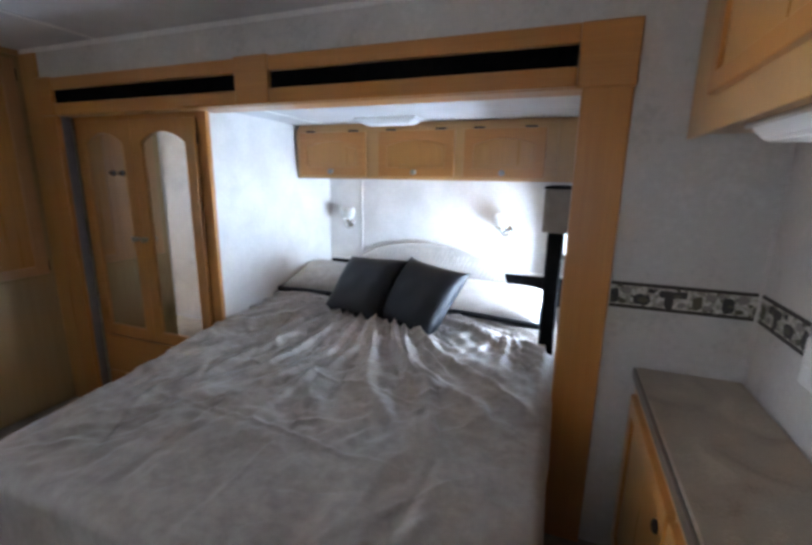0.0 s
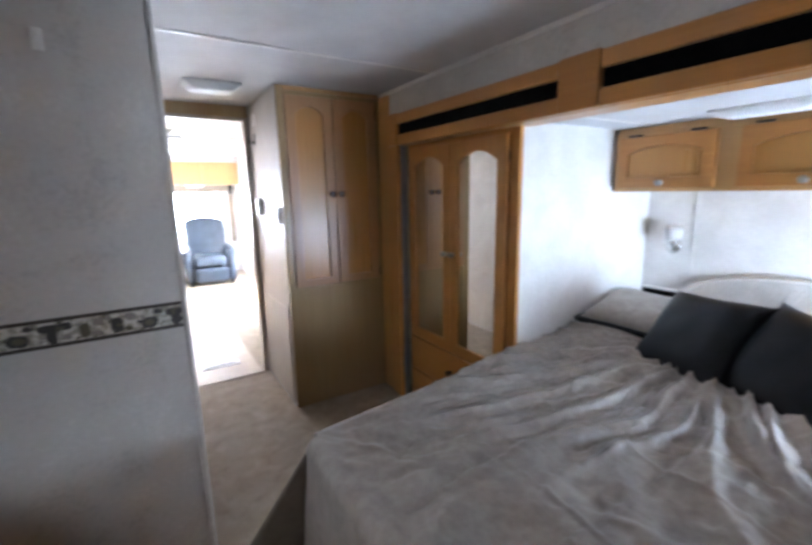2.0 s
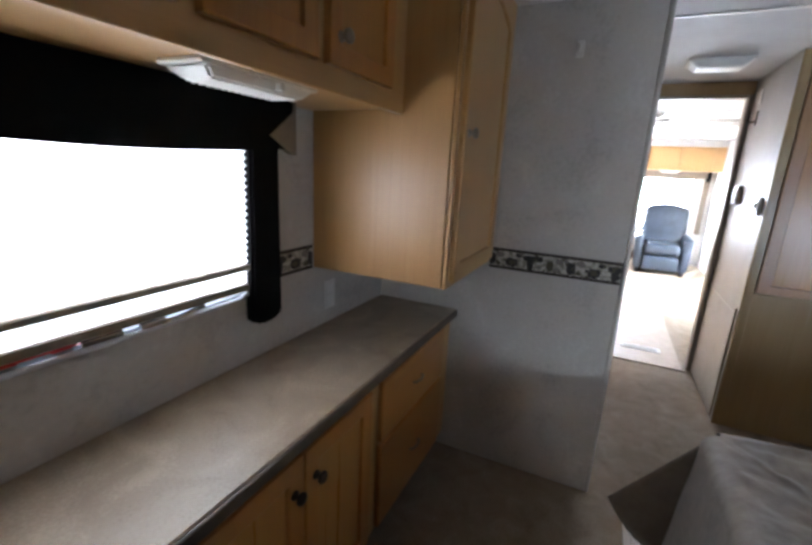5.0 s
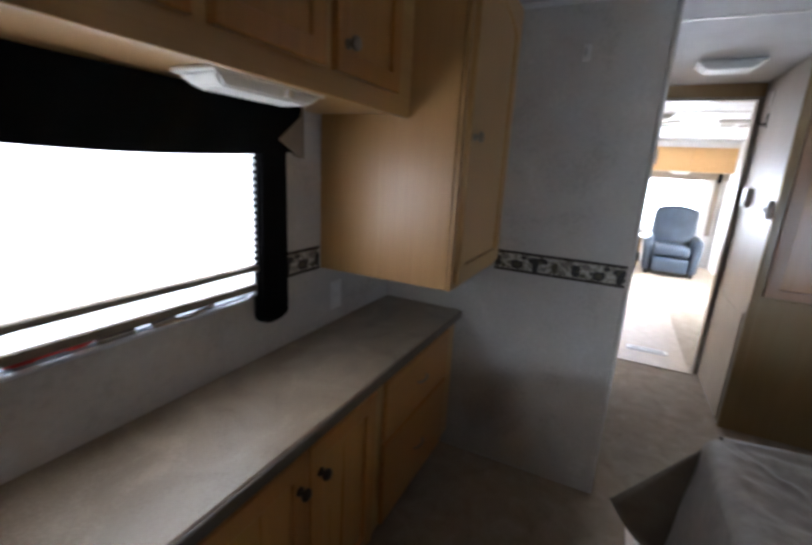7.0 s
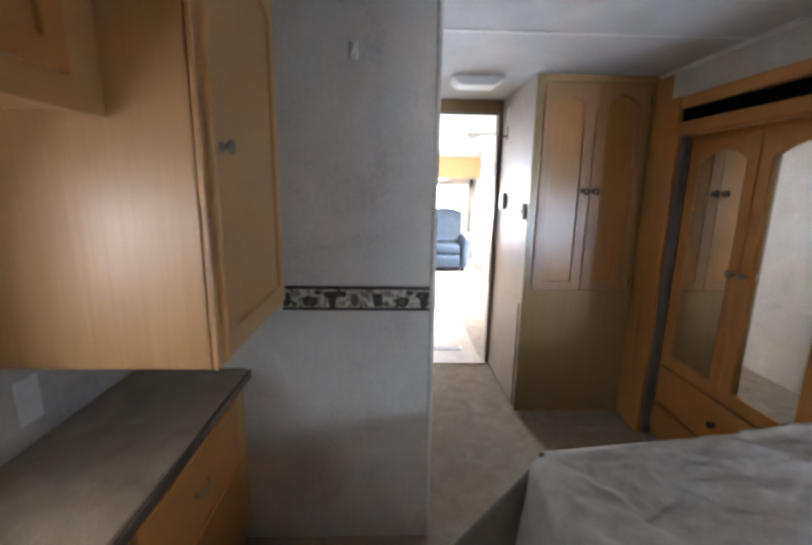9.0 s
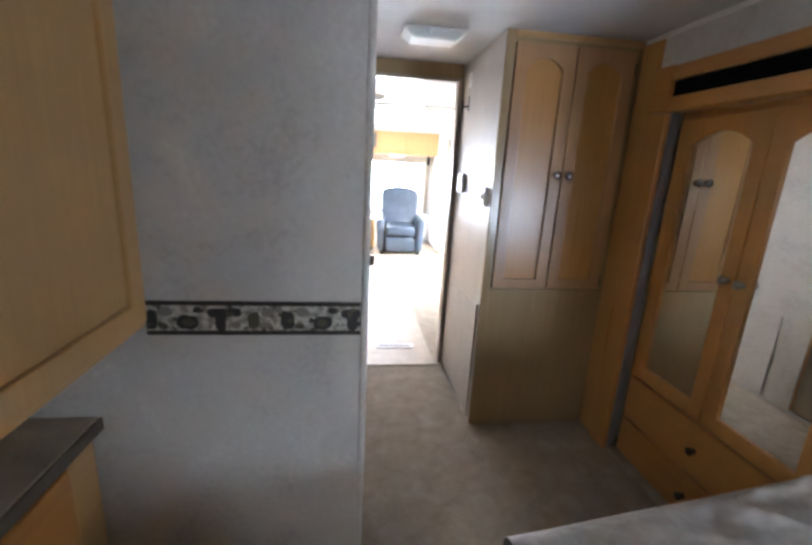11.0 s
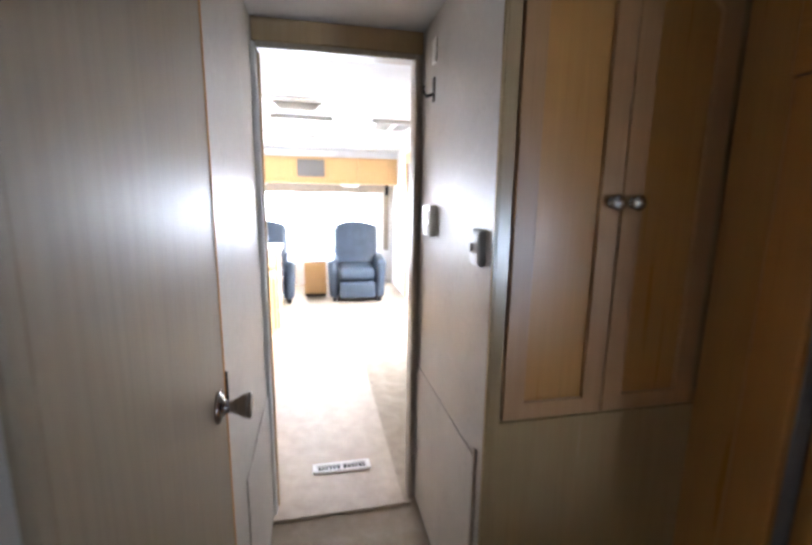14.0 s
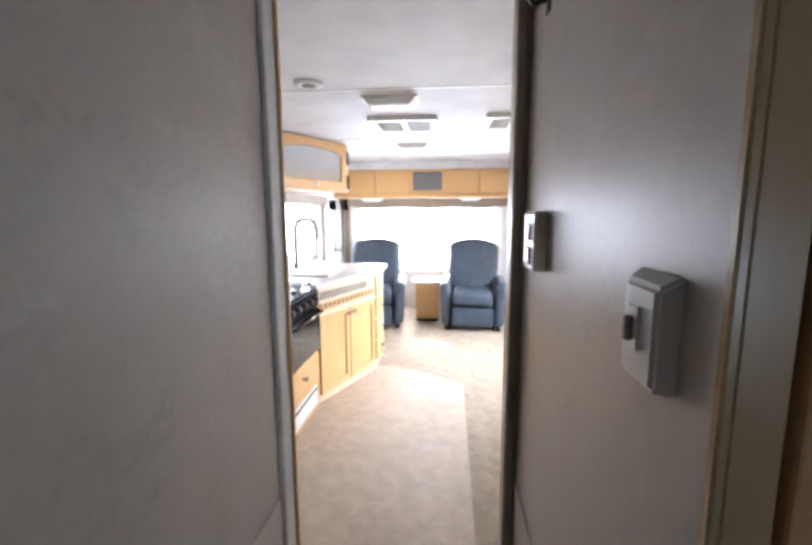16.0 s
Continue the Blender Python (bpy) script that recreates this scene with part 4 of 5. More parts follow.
prism(bm, "y", pts, -1.768, -1.728)
bmesh.ops.bevel(bm, geom=bm.edges[:], offset=0.008, segments=2, affect="EDGES")
part("side_panel", bm, VALANCE, val, "narrow padded black side panel")


# ---- lamps and vents under cabinets and ceilings ----
def dome_light(at, along, wide, deep, drop, label, name="ceiling_light"):
    """A low twin ceiling light with a tapered ribbed lens; along is 'x' or 'y' for its long side."""
    f = thing(name, at, label, "lamp", "ribbed lens lights")
    x, y, z = at
    hx, hy = (wide / 2, deep / 2) if along == "x" else (deep / 2, wide / 2)
    part("base", B(x - hx, y - hy, z - 0.012, x + hx, y + hy, z, bevel=0.004), WHITE, f)
    bm = box(bmesh.new(), x - hx * 0.95, y - hy * 0.93, z - drop, x + hx * 0.95, y + hy * 0.93, z - 0.012)
    for v in bm.verts:
        if v.co.z < z - drop + 0.001:
            v.co.x, v.co.y = x + (v.co.x - x) * 0.82, y + (v.co.y - y) * 0.72
    bmesh.ops.bevel(bm, geom=bm.edges[:], offset=0.006, segments=2, affect="EDGES")
    part("lens", bm, LENS, f, "frosted ribbed lens")
    for k in range(-6, 7):
        rb = bmesh.new()
        u = k * wide * 0.055
        if along == "x":
            box(rb, x + u - 0.002, y - hy * 0.6, z - drop - 0.0025, x + u + 0.002, y + hy * 0.6, z - drop + 0.001)
        else:
            box(rb, x - hx * 0.6, y + u - 0.002, z - drop - 0.0025, x + hx * 0.6, y + u + 0.002, z - drop + 0.001)
        part("rib", rb, LENS, f)
    sw = (x - hx * 0.2, y + hy * 0.98) if along == "x" else (x + hx * 0.98, y - hy * 0.2)
    part("switch", B(sw[0] - 0.008, sw[1] - 0.008, z - 0.03, sw[0] + 0.008, sw[1] + 0.008, z - 0.013, bevel=0.002), WHITE, f)
    return f


dome_light((1.12, -1.525, 1.592), "x", 0.34, 0.13, 0.034, "white ribbed light under the overhead cabinet", "under_cabinet_light")
dome_light((2.36, 0.20, 1.575), "y", 0.50, 0.15, 0.05, "white ribbed light under the overhead cabinet", "under_cabinet_light")
dome_light((0.92, 1.36, 1.75), "x", 0.36, 0.15, 0.035, "white ribbed light on the slide ceiling")
dome_light((-1.19, -0.32, CEIL), "y", 0.31, 0.19, 0.045, "white ribbed light on the hall ceiling")
dome_light((-3.33, -0.545, CEIL), "y", 0.34, 0.17, 0.05, "white ribbed light on the kitchen ceiling")
dome_light((-5.05, -0.56, CEIL), "y", 0.32, 0.17, 0.05, "white ribbed light on the living ceiling")


def sconce(x, lean):
    s = thing("wall_sconce", (x, 1.92, 1.09), "chrome wall reading lamp with a white glass shade", "lamp", "bedside sconces")
    part("wall_rose", lathe(bmesh.new(), (x, 1.92, 1.095), (0, -1, 0), [(0, 0.045), (0.008, 0.045), (0.016, 0.03), (0.022, 0.012)], 18), CHROME, s)
    part("arm", tube(bmesh.new(), [(x, 1.905, 1.095), (x + lean * 0.02, 1.87, 1.09), (x + lean * 0.03, 1.845, 1.105), (x + lean * 0.03, 1.84, 1.125)], 0.008, 8), CHROME, s)
    part("cup", lathe(bmesh.new(), (x + lean * 0.03, 1.84, 1.105), (0, 0, 1), [(0, 0.012), (0.01, 0.03), (0.03, 0.036)], 16), CHROME, s)
    part("glass_shade", lathe(bmesh.new(), (x + lean * 0.03, 1.84, 1.133), (0, 0, 1), [(0, 0.034), (0.02, 0.046), (0.05, 0.05), (0.08, 0.046), (0.082, 0.03)], 18), HALOGEN_GLASS, s, "white frosted glass shade")


sconce(0.365, 1)
sconce(1.535, -1)

# ---- slide window dressing ----
w = window_unit("window_2", "x", 1.985, 2.02, 1.10, 1.74, 0.66, 1.36, "aluminium bedside window in the slide", split=False)
shade = thing("pleated_shade", (1.90, 1.42, 1.0), "white pleated shade half raised at the bedside window", "window shade")
part("pleats", pleated("x", 1.896, 1.09, 1.75, 1.10, 1.38), BLIND, shade)
part("bottom_rail", B(1.886, 1.09, 1.08, 1.908, 1.75, 1.10, bevel=0.003), TAN_CLOTH, shade)
val = thing("window_valance", (1.88, 1.42, 1.3), "tan and black padded bedside window valance with side panels", "valance")
part("top", B(1.79, 1.06, 1.20, 1.81, 1.82, 1.39, bevel=0.006), TAN_CLOTH, val, "tan padded top")
for a in (1.06, 1.80):
    part("return", B(1.81, a, 1.20, 1.908, a + 0.02, 1.39, bevel=0.003), TAN_CLOTH, val)
part("top_edge", B(1.785, 1.055, 1.391, 1.908, 1.825, 1.40, bevel=0.002), VALANCE, val)
for a, b in ((1.065, 1.12), (1.75, 1.80)):
    part("side_panel", B(1.815, a, 0.60, 1.885, b, 1.20, bevel=0.012, seg=2), VALANCE, val, "narrow padded black side panel")


# ---- hall ----
def register(x, y, wide, deep, label):
    r = thing("floor_register", (x, y, 0.0), label, "floor vent", "floor registers")
    z = 0.006
    bm = bmesh.new()
    for a in ((x - deep / 2, y - wide / 2, x + deep / 2, y - wide / 2 + 0.02), (x - deep / 2, y + wide / 2 - 0.02, x + deep / 2, y + wide / 2), (x - deep / 2, y - wide / 2 + 0.02, x - deep / 2 + 0.016, y + wide / 2 - 0.02), (x + deep / 2 - 0.016, y - wide / 2 + 0.02, x + deep / 2, y + wide / 2 - 0.02), (x - deep / 2 + 0.016, y - 0.008, x + deep / 2 - 0.016, y + 0.008)):
        box(bm, a[0], a[1], z - 0.004, a[2], a[3], z + 0.008, 0.001)
    part("frame", bm, WHITE, r)
    part("duct", B(x - deep / 2 + 0.01, y - wide / 2 + 0.01, z - 0.004, x + deep / 2 - 0.01, y + wide / 2 - 0.01, z + 0.001, bevel=0), DARK, r)
    n = 14
    for i in range(n):
        yy = y - wide / 2 + 0.024 + (wide - 0.048) * i / (n - 1)
        if abs(yy - y) > 0.01:
            part("slat", B(x - deep / 2 + 0.014, yy - 0.0028, z, x + deep / 2 - 0.014, yy + 0.0028, z + 0.006, bevel=0), WHITE, r)
    return r


register(-2.066, -0.334, 0.30, 0.075, "white slotted floor register in the vinyl")
register(-3.79, -0.30, 0.26, 0.075, "white slotted floor register in the vinyl")
register(-5.03, -0.29, 0.26, 0.075, "white slotted floor register in the carpet")
register(0.25, -0.44, 0.14, 0.26, "white slotted floor register under the bedspread corner")

frame_ob = thing("door_frame", (-1.79, -0.33, 0), "tan vinyl door frame at the end of the hall", "door frame", kind="structure")
JAMB = mottled("taupe_jamb", [(0.3, (0.32, 0.26, 0.20)), (0.7, (0.40, 0.33, 0.26))], 6, 0.4, (8, 8, 1), bump=0.03)
part("header", B(-1.788, -0.655, 1.995, -1.772, -0.002, CEIL - 0.002, bevel=0.003), PRINTED, frame_ob)
part("jamb", B(-1.852, -0.034, 0.0, -1.770, -0.010, 1.995, bevel=0.005), JAMB, frame_ob)
part("jamb", B(-1.852, -0.662, 0.0, -1.777, -0.644, 1.995, bevel=0.004), WALLPAPER_PALE, frame_ob)
part("edge_bead", B(-1.852, -0.645, 0.0, -1.838, -0.636, 1.995, bevel=0.002), LIT_MAPLE["z"], frame_ob)
part("head_track", B(-1.852, -0.643, 1.972, -1.770, -0.034, 1.995, bevel=0.004), JAMB, frame_ob, "brown head track")

bath = thing("bathroom_door", (-0.74, -0.66, 0.02), "closed tan woodgrain bathroom door with chrome knob", "door")
DOOR = mottled("tan_door_vinyl", [(0.3, (0.255, 0.19, 0.12)), (0.7, (0.31, 0.235, 0.15))], 0.9, 0.47, (40, 40, 1.5), 0.01, 2.6, 3, 0.5, 0.0)
part("leaf", B(-1.000, -0.69, 0.03, -0.378, -0.656, 1.92, bevel=0.002), DOOR, bath)
part("edge_strip", B(-1.012, -0.69, 0.03, -1.000, -0.654, 1.92, bevel=0.003), MAPLE["z"], bath, "orange maple edge strip")
# Near-black sheet behind the leaf paints the shade in the door's gaps.
part("gap", B(-1.02, -0.705, 0.02, -0.37, -0.695, 1.93, bevel=0), DARK, bath)
kb = part("knob", lathe(bmesh.new(), (-0.925, -0.656, 0.984), (0, 1, 0), [(0, 0.034), (0.005, 0.034), (0.010, 0.026), (0.016, 0.014), (0.030, 0.013), (0.040, 0.018), (0.054, 0.026), (0.066, 0.0285), (0.069, 0.027), (0.071, 0.020), (0.070, 0.008)], 24), KNOB_METAL, bath, "round chrome door knob")
part("latch_plate", B(-1.016, -0.665, 0.95, -1.004, -0.650, 1.03, bevel=0.002), BRONZE, bath)
for v in (0.88, 1.72):
    part("hinge", B(-0.384, -0.658, v - 0.045, -0.366, -0.649, v + 0.045, bevel=0.002), BRONZE, bath, "dark metal hinge")
fr = thing("bathroom_door_frame", (-0.39, -0.66, 0), "tan vinyl bathroom door frame", "door frame", kind="structure")
part("jamb", B(-0.37, -0.665, 0.0, -0.345, -0.650, 1.95, bevel=0.003), DOOR, fr)
part("head", B(-1.04, -0.665, 1.932, -0.37, -0.650, 1.95, bevel=0.003), DOOR, fr)

th = thing("thermostat", (-1.587, 0.0, 1.35), "white wall switch panel in the hall", "switch panel")
part("case", B(-1.638, -0.026, 1.29, -1.536, 0.0, 1.407, bevel=0.006, seg=2), WHITE, th)
for k in range(2):
    part("switch", B(-1.612, -0.031, 1.302 + 0.048 * k, -1.562, -0.024, 1.336 + 0.048 * k, bevel=0.003), WHITE if k == 0 else GREY_PLASTIC, th)
sb = thing("wall_thermostat", (-1.095, 0.0, 1.30), "pale grey thermostat box with a small lever", "thermostat")
bm = box(bmesh.new(), -1.138, -0.020, 1.252, -1.058, 0.0, 1.356)
for v in bm.verts:
    if v.co.y < -0.015:
        v.co.x += 0.012 if v.co.x < -1.1 else -0.006
        v.co.z -= 0.012 if v.co.z > 1.3 else -0.004
bmesh.ops.bevel(bm, geom=bm.edges[:], offset=0.004, segments=2, affect="EDGES")
part("case", bm, GREY_PLASTIC, sb)
part("lever", B(-1.101, -0.031, 1.292, -1.093, -0.023, 1.316, bevel=0.003, seg=2), NICKEL, sb, "metal toggle lever")
part("lever_plate", B(-1.107, -0.0235, 1.284, -1.087, -0.0215, 1.324, bevel=0.001), GREY_PLASTIC, sb)
ck = thing("coat_hook", (-1.605, 0.0, 1.79), "black metal coat hook on the hall wall", "hook")
part("plate", B(-1.618, -0.005, 1.782, -1.592, 0.0, 1.868, bevel=0.002), BRONZE, ck)
part("prong", tube(bmesh.new(), [(-1.605, -0.004, 1.81), (-1.605, -0.03, 1.80), (-1.605, -0.042, 1.815), (-1.605, -0.04, 1.835)], 0.006, 8), BRONZE, ck)
wall_plate("y", 0.0, -1, -1.60, 1.955, 0.05, 0.085, "white blank plate high on the hall wall")
ap = thing("access_panel", (-1.4, 0.0, 0.35), "low papered access panel in the hall wall", "panel", kind="structure")
part("panel", B(-1.765, -0.006, 0.02, -1.068, 0.0, 0.69, bevel=0.003), WALLPAPER_WARM, ap)
part("edge_strip", B(-1.067, -0.009, 0.02, -1.052, 0.0, 0.72, bevel=0.003), JAMB, ap)
ap = thing("access_panel", (-1.5, -0.66, 0.3), "low papered access panel in the hall wall", "panel", kind="structure")
part("panel", B(-1.765, -0.66, 0.02, -1.21, -0.654, 0.60, bevel=0.003), WALLPAPER_WARM, ap)

# ---- kitchen ----
rg = thing("range", (-3.2, -1.4, 0.006), "black gas range with oven door set in maple", "stove")
part("body", B(-3.50, -1.785, 0.45, -2.90, -1.10, 0.90, bevel=0.004), STOVE, rg)
part("oven_door", B(-3.49, -1.10, 0.47, -2.91, -1.075, 0.76, bevel=0.006), OVEN_GLASS, rg, "black glass oven door")
part("handle", tube(bmesh.new(), [(-3.46, -1.072, 0.735), (-3.45, -1.045, 0.74), (-2.95, -1.045, 0.74), (-2.94, -1.072, 0.735)], 0.009, 8), STOVE, rg)
part("control_panel", B(-3.49, -1.105, 0.77, -2.91, -1.082, 0.885, bevel=0.005), STOVE, rg)
for i in range(5):
    x = -3.42 + i * 0.11
    part("dial", lathe(bmesh.new(), (x, -1.082, 0.83), (0, 1, 0), [(0, 0.022), (0.012, 0.02), (0.022, 0.017), (0.024, 0.008)], 14), BRONZE, rg)
for cx in (-3.35, -3.05):
    for cy in (-1.58, -1.27):
        part("burner", lathe(bmesh.new(), (cx, cy, 0.90), (0, 0, 1), [(0, 0.05), (0.01, 0.048), (0.012, 0.03), (0.018, 0.028)], 16), BRONZE, rg)
for cx in (-3.35, -3.05):
    bm = bmesh.new()
    for dx in (-0.09, 0.0, 0.09):
        box(bm, cx + dx - 0.005, -1.74, 0.925, cx + dx + 0.005, -1.12, 0.937, 0.001)
    for cy in (-1.73, -1.43, -1.13):
        box(bm, cx - 0.12, cy - 0.005, 0.925, cx + 0.12, cy + 0.005, 0.937, 0.001)
        box(bm, cx - 0.12, cy - 0.005, 0.90, cx - 0.11, cy + 0.005, 0.926, 0.001)
        box(bm, cx + 0.11, cy - 0.005, 0.90, cx + 0.12, cy + 0.005, 0.926, 0.001)
    part("grate", bm, STOVE, rg, "black wire pan grate")
sc = thing("range_cabinet", (-3.2, -1.4, 0.006), "maple cabinet below the range with a drawer", "cabinet")
part("body", B(-3.56, -1.785, 0.006, -2.86, -1.125, 0.45, bevel=0.002), LIT_MAPLE["x"], sc)
for x0, x1 in ((-3.56, -3.50), (-2.90, -2.86)):
    part("stile", B(x0, -1.785, 0.45, x1, -1.11, 0.875, bevel=0.002), LIT_MAPLE["z"], sc)
d = part("drawer_front", B(-3.52, -1.124, 0.235, -2.90, -1.104, 0.44, bevel=0.006, seg=2), LIT_MAPLE["x"], sc)
knob(d, "y", -3.2, 0.35, -1.104, 1)
part("furnace_grille", B(-3.50, -1.124, 0.05, -2.92, -1.116, 0.19, bevel=0.002), WHITE, sc, "white heater grille")
for i in range(6):
    part("slat", B(-3.48, -1.117, 0.064 + i * 0.02, -2.94, -1.110, 0.074 + i * 0.02, bevel=0), DARK if i == 5 else WHITE, sc)


class Turned:
    """Local (along, out, up) coordinates of a cabinet that stands askew."""
    def __init__(self, a, b):
        self.a = Vector((*a, 0))
        self.d = (Vector((*b, 0)) - self.a).normalized()
        self.n = Vector((-self.d.y, self.d.x, 0))
        self.long = (Vector((*b, 0)) - self.a).length

    def place(self, bm):
        for v in bm.verts:
            v.co = self.a + self.d * v.co.x + self.n * v.co.y + Vector((0, 0, v.co.z))
        bmesh.ops.recalc_face_normals(bm, faces=bm.faces)
        return bm


def skew_part(T, name, bm, mat, parent, label=""):
    return part(name, T.place(bm), mat, parent, label)


# sink cabinet, askew: along from the range to the living side, out is minus n
T = Turned((-4.30, -0.84), (-3.565, -1.13))
L = T.long
sk = thing("sink_cabinet", (-4.1, -1.3, 0.006), "maple sink cabinet standing askew with two doors", "cabinet")
bm = bmesh.new()
prism(bm, "z", [(-4.30, -0.84), (-3.565, -1.13), (-3.565, -1.785), (-4.72, -1.785), (-4.72, -0.84)], 0.006, 0.868)
part("body", bm, LIT_CREAM, sk, "face frame paled to cream for the strong light")
for u0, u1, ku in ((0.02, L / 2 - 0.004, L / 2 - 0.04), (L / 2 + 0.004, L - 0.02, L / 2 + 0.04)):
    hold = thing("hold", (0, 0, 0), "", "")
    d = door_leaf(hold, "y", 0.0, 1, u0, u1, 0.07, 0.66, LIT_MAPLE["z"], LIT_MAPLE["z"], 0.0, 0.05)
    knob(d, "y", ku, 0.62, 0.02, 1, CHROME)
    for o in [c for c in hold.children_recursive]:
        for v in o.data.vertices:
            v.co = T.a + T.d * v.co.x + T.n * v.co.y + Vector((0, 0, v.co.z)) - ORIGIN[sk]
    for o in list(hold.children):
        o.parent = sk
    bpy.data.objects.remove(hold)
skew_part(T, "towel_slot", B(0.12, 0.001, 0.775, L - 0.05, 0.006, 0.835, bevel=0), TAN_CLOTH, sk, "shallow recess under the counter")
skew_part(T, "gallery_rail", B(0.03, 0.001, 0.70, L - 0.03, 0.022, 0.715, bevel=0.003), LIT_MAPLE["x"], sk)
skew_part(T, "gallery_rail", B(0.03, 0.001, 0.745, L - 0.03, 0.022, 0.757, bevel=0.003), LIT_MAPLE["x"], sk)
for i in range(14):
    u = 0.05 + (L - 0.1) * i / 13
    skew_part(T, "spindle", lathe(bmesh.new(), (u, 0.012, 0.714), (0, 0, 1), [(0, 0.005), (0.015, 0.009), (0.032, 0.005)], 8), LIT_MAPLE["z"], sk)
for i in range(4):
    d = part("drawer_front", B(-4.70, -0.84, 0.08 + i * 0.195, -4.33, -0.82, 0.262 + i * 0.195, bevel=0.005), LIT_MAPLE["x"], sk)
    knob(d, "y", -4.51, 0.17 + i * 0.195, -0.82, 1, CHROME)
ct = thing("kitchen_countertop", (-4.1, -1.3, 0.87), "pale laminate kitchen countertop round the sink", "countertop")
PALETOP = mottled("pale_laminate", [(0.3, (0.52, 0.49, 0.45)), (0.7, (0.62, 0.59, 0.55))], 10, 0.3, bump=0.02)
bm = bmesh.new()
prism(bm, "z", [(-4.36, -0.795), (-3.505, -1.115), (-3.505, -1.786), (-4.78, -1.786), (-4.78, -0.795)], 0.868, 0.908)
part("top", bm, PALETOP, ct)
part("backsplash", B(-4.78, -1.787, 0.908, -3.505, -1.768, 0.99, bevel=0.003), PALETOP, ct)
bs = thing("sink", (-4.15, -1.32, 0.87), "white sink basin in the kitchen counter", "sink")
bm = bmesh.new()
for a in ((-4.42, -1.52, -3.88, -1.48), (-4.42, -1.16, -3.88, -1.12), (-4.42, -1.48, -4.38, -1.16), (-3.92, -1.48, -3.88, -1.16)):
    box(bm, a[0], a[1], 0.905, a[2], a[3], 0.918, 0.004)
part("rim", bm, WHITE, bs)
part("basin", B(-4.39, -1.49, 0.9085, -3.91, -1.15, 0.912, bevel=0), LENS, bs)
fc = thing("faucet", (-4.42, -1.56, 0.908), "tall chrome gooseneck kitchen faucet", "faucet")
part("base", lathe(bmesh.new(), (-4.42, -1.58, 0.908), (0, 0, 1), [(0, 0.03), (0.01, 0.028), (0.03, 0.018), (0.06, 0.016)], 16), NICKEL, fc)
neck = [(-4.42, -1.58, 0.96), (-4.42, -1.58, 1.25)] + [(-4.42 - 0.03 * (1 - math.cos(math.pi * i / 10)), -1.58 + 0.09 * (1 - math.cos(math.pi * i / 10)), 1.25 + 0.10 * math.sin(math.pi * i / 10)) for i in range(1, 11)]
part("neck", tube(bmesh.new(), neck, 0.017, 10), NICKEL, fc)
part("spray_head", tube(bmesh.new(), [(-4.48, -1.40, 1.255), (-4.482, -1.398, 1.17)], 0.017, 10), NICKEL, fc)
part("lever", tube(bmesh.new(), [(-4.42, -1.57, 0.95), (-4.37, -1.56, 0.97), (-4.32, -1.55, 1.01)], 0.007, 8), NICKEL, fc)

# kitchen wall cabinet, askew, with a glazed lift door
T2 = Turned((-4.92, -1.22), (-4.09, -1.62))
L2 = T2.long
ku = thing("kitchen_wall_cabinet", (-4.5, -1.6, 1.6), "maple kitchen wall cabinet with an arched glass door", "cabinet")
bm = bmesh.new()
prism(bm, "z", [(-4.92, -1.24), (-4.09, -1.64), (-3.2, -1.64), (-3.2, -1.787), (-5.09, -1.787), (-5.09, -1.24)], 1.61, 2.077)
part("body", bm, LIT_MAPLE["x"], ku)
hold = thing("hold", (0, 0, 0), "", "")
d = door_leaf(hold, "y", 0.005, 1, 0.02, L2 - 0.02, 1.63, 2.065, LIT_MAPLE["x"], CABINET_GLASS, 0.04, 0.07, panel_name="glass")
knob(d, "y", L2 / 2, 1.665, 0.025, 1, CHROME)
for o in hold.children_recursive:
    for v in o.data.vertices:
        v.co = T2.a + T2.d * v.co.x + T2.n * v.co.y + Vector((0, 0, v.co.z)) - ORIGIN[ku]
for o in list(hold.children):
    o.parent = ku
bpy.data.objects.remove(hold)
for v in (1.64, 1.88):
    part("speaker_box", B(-5.08, -1.239, v, -4.95, -1.222, v + 0.14, bevel=0.003), STOVE, ku, "black speaker")
kv = thing("kitchen_valance", (-5.25, -1.76, 1.5), "dark window valance over the kitchen window", "valance")
part("top", B(-5.98, -1.786, 1.50, -4.60, -1.72, 1.60, bevel=0.008), TAN_CLOTH, kv)
part("end", B(-6.0, -1.70, 1.44, -5.94, -1.62, 1.56, bevel=0.008), VALANCE, kv)
part("post", B(-5.95, -1.786, 0.80, -5.86, -1.74, 1.50, bevel=0.01), TAN_CLOTH, kv, "tan side panel")
window_unit("window_3", "y", -1.885, -1.85, -5.84, -4.67, 0.84, 1.53, "aluminium kitchen window")
window_unit("window_4", "y", -1.885, -1.85, -6.72, -6.2, 0.84, 1.53, "aluminium side window", split=False)
window_unit("window_5", "x", -6.98, -6.94, -1.55, 0.55, 0.55, 1.50, "wide aluminium rear window", split=False)
window_unit("window_6", "y", 1.44, 1.475, -5.1, -3.5, 0.9, 1.52, "aluminium dinette window")

# ---- living end ----
rc = thing("rear_cabinet", (-6.7, -0.5, 1.63), "maple overhead cabinets across the rear wall with a speaker bay", "cabinet")
part("body", B(-6.876, -1.77, 1.64, -6.47, 0.796, 1.98, bevel=0.002), LIT_MAPLE["x"], rc)
part("fascia", B(-6.876, -1.77, 1.981, -6.46, 0.796, 2.077, bevel=0.002), CEILING, rc, "white filler up to the ceiling")
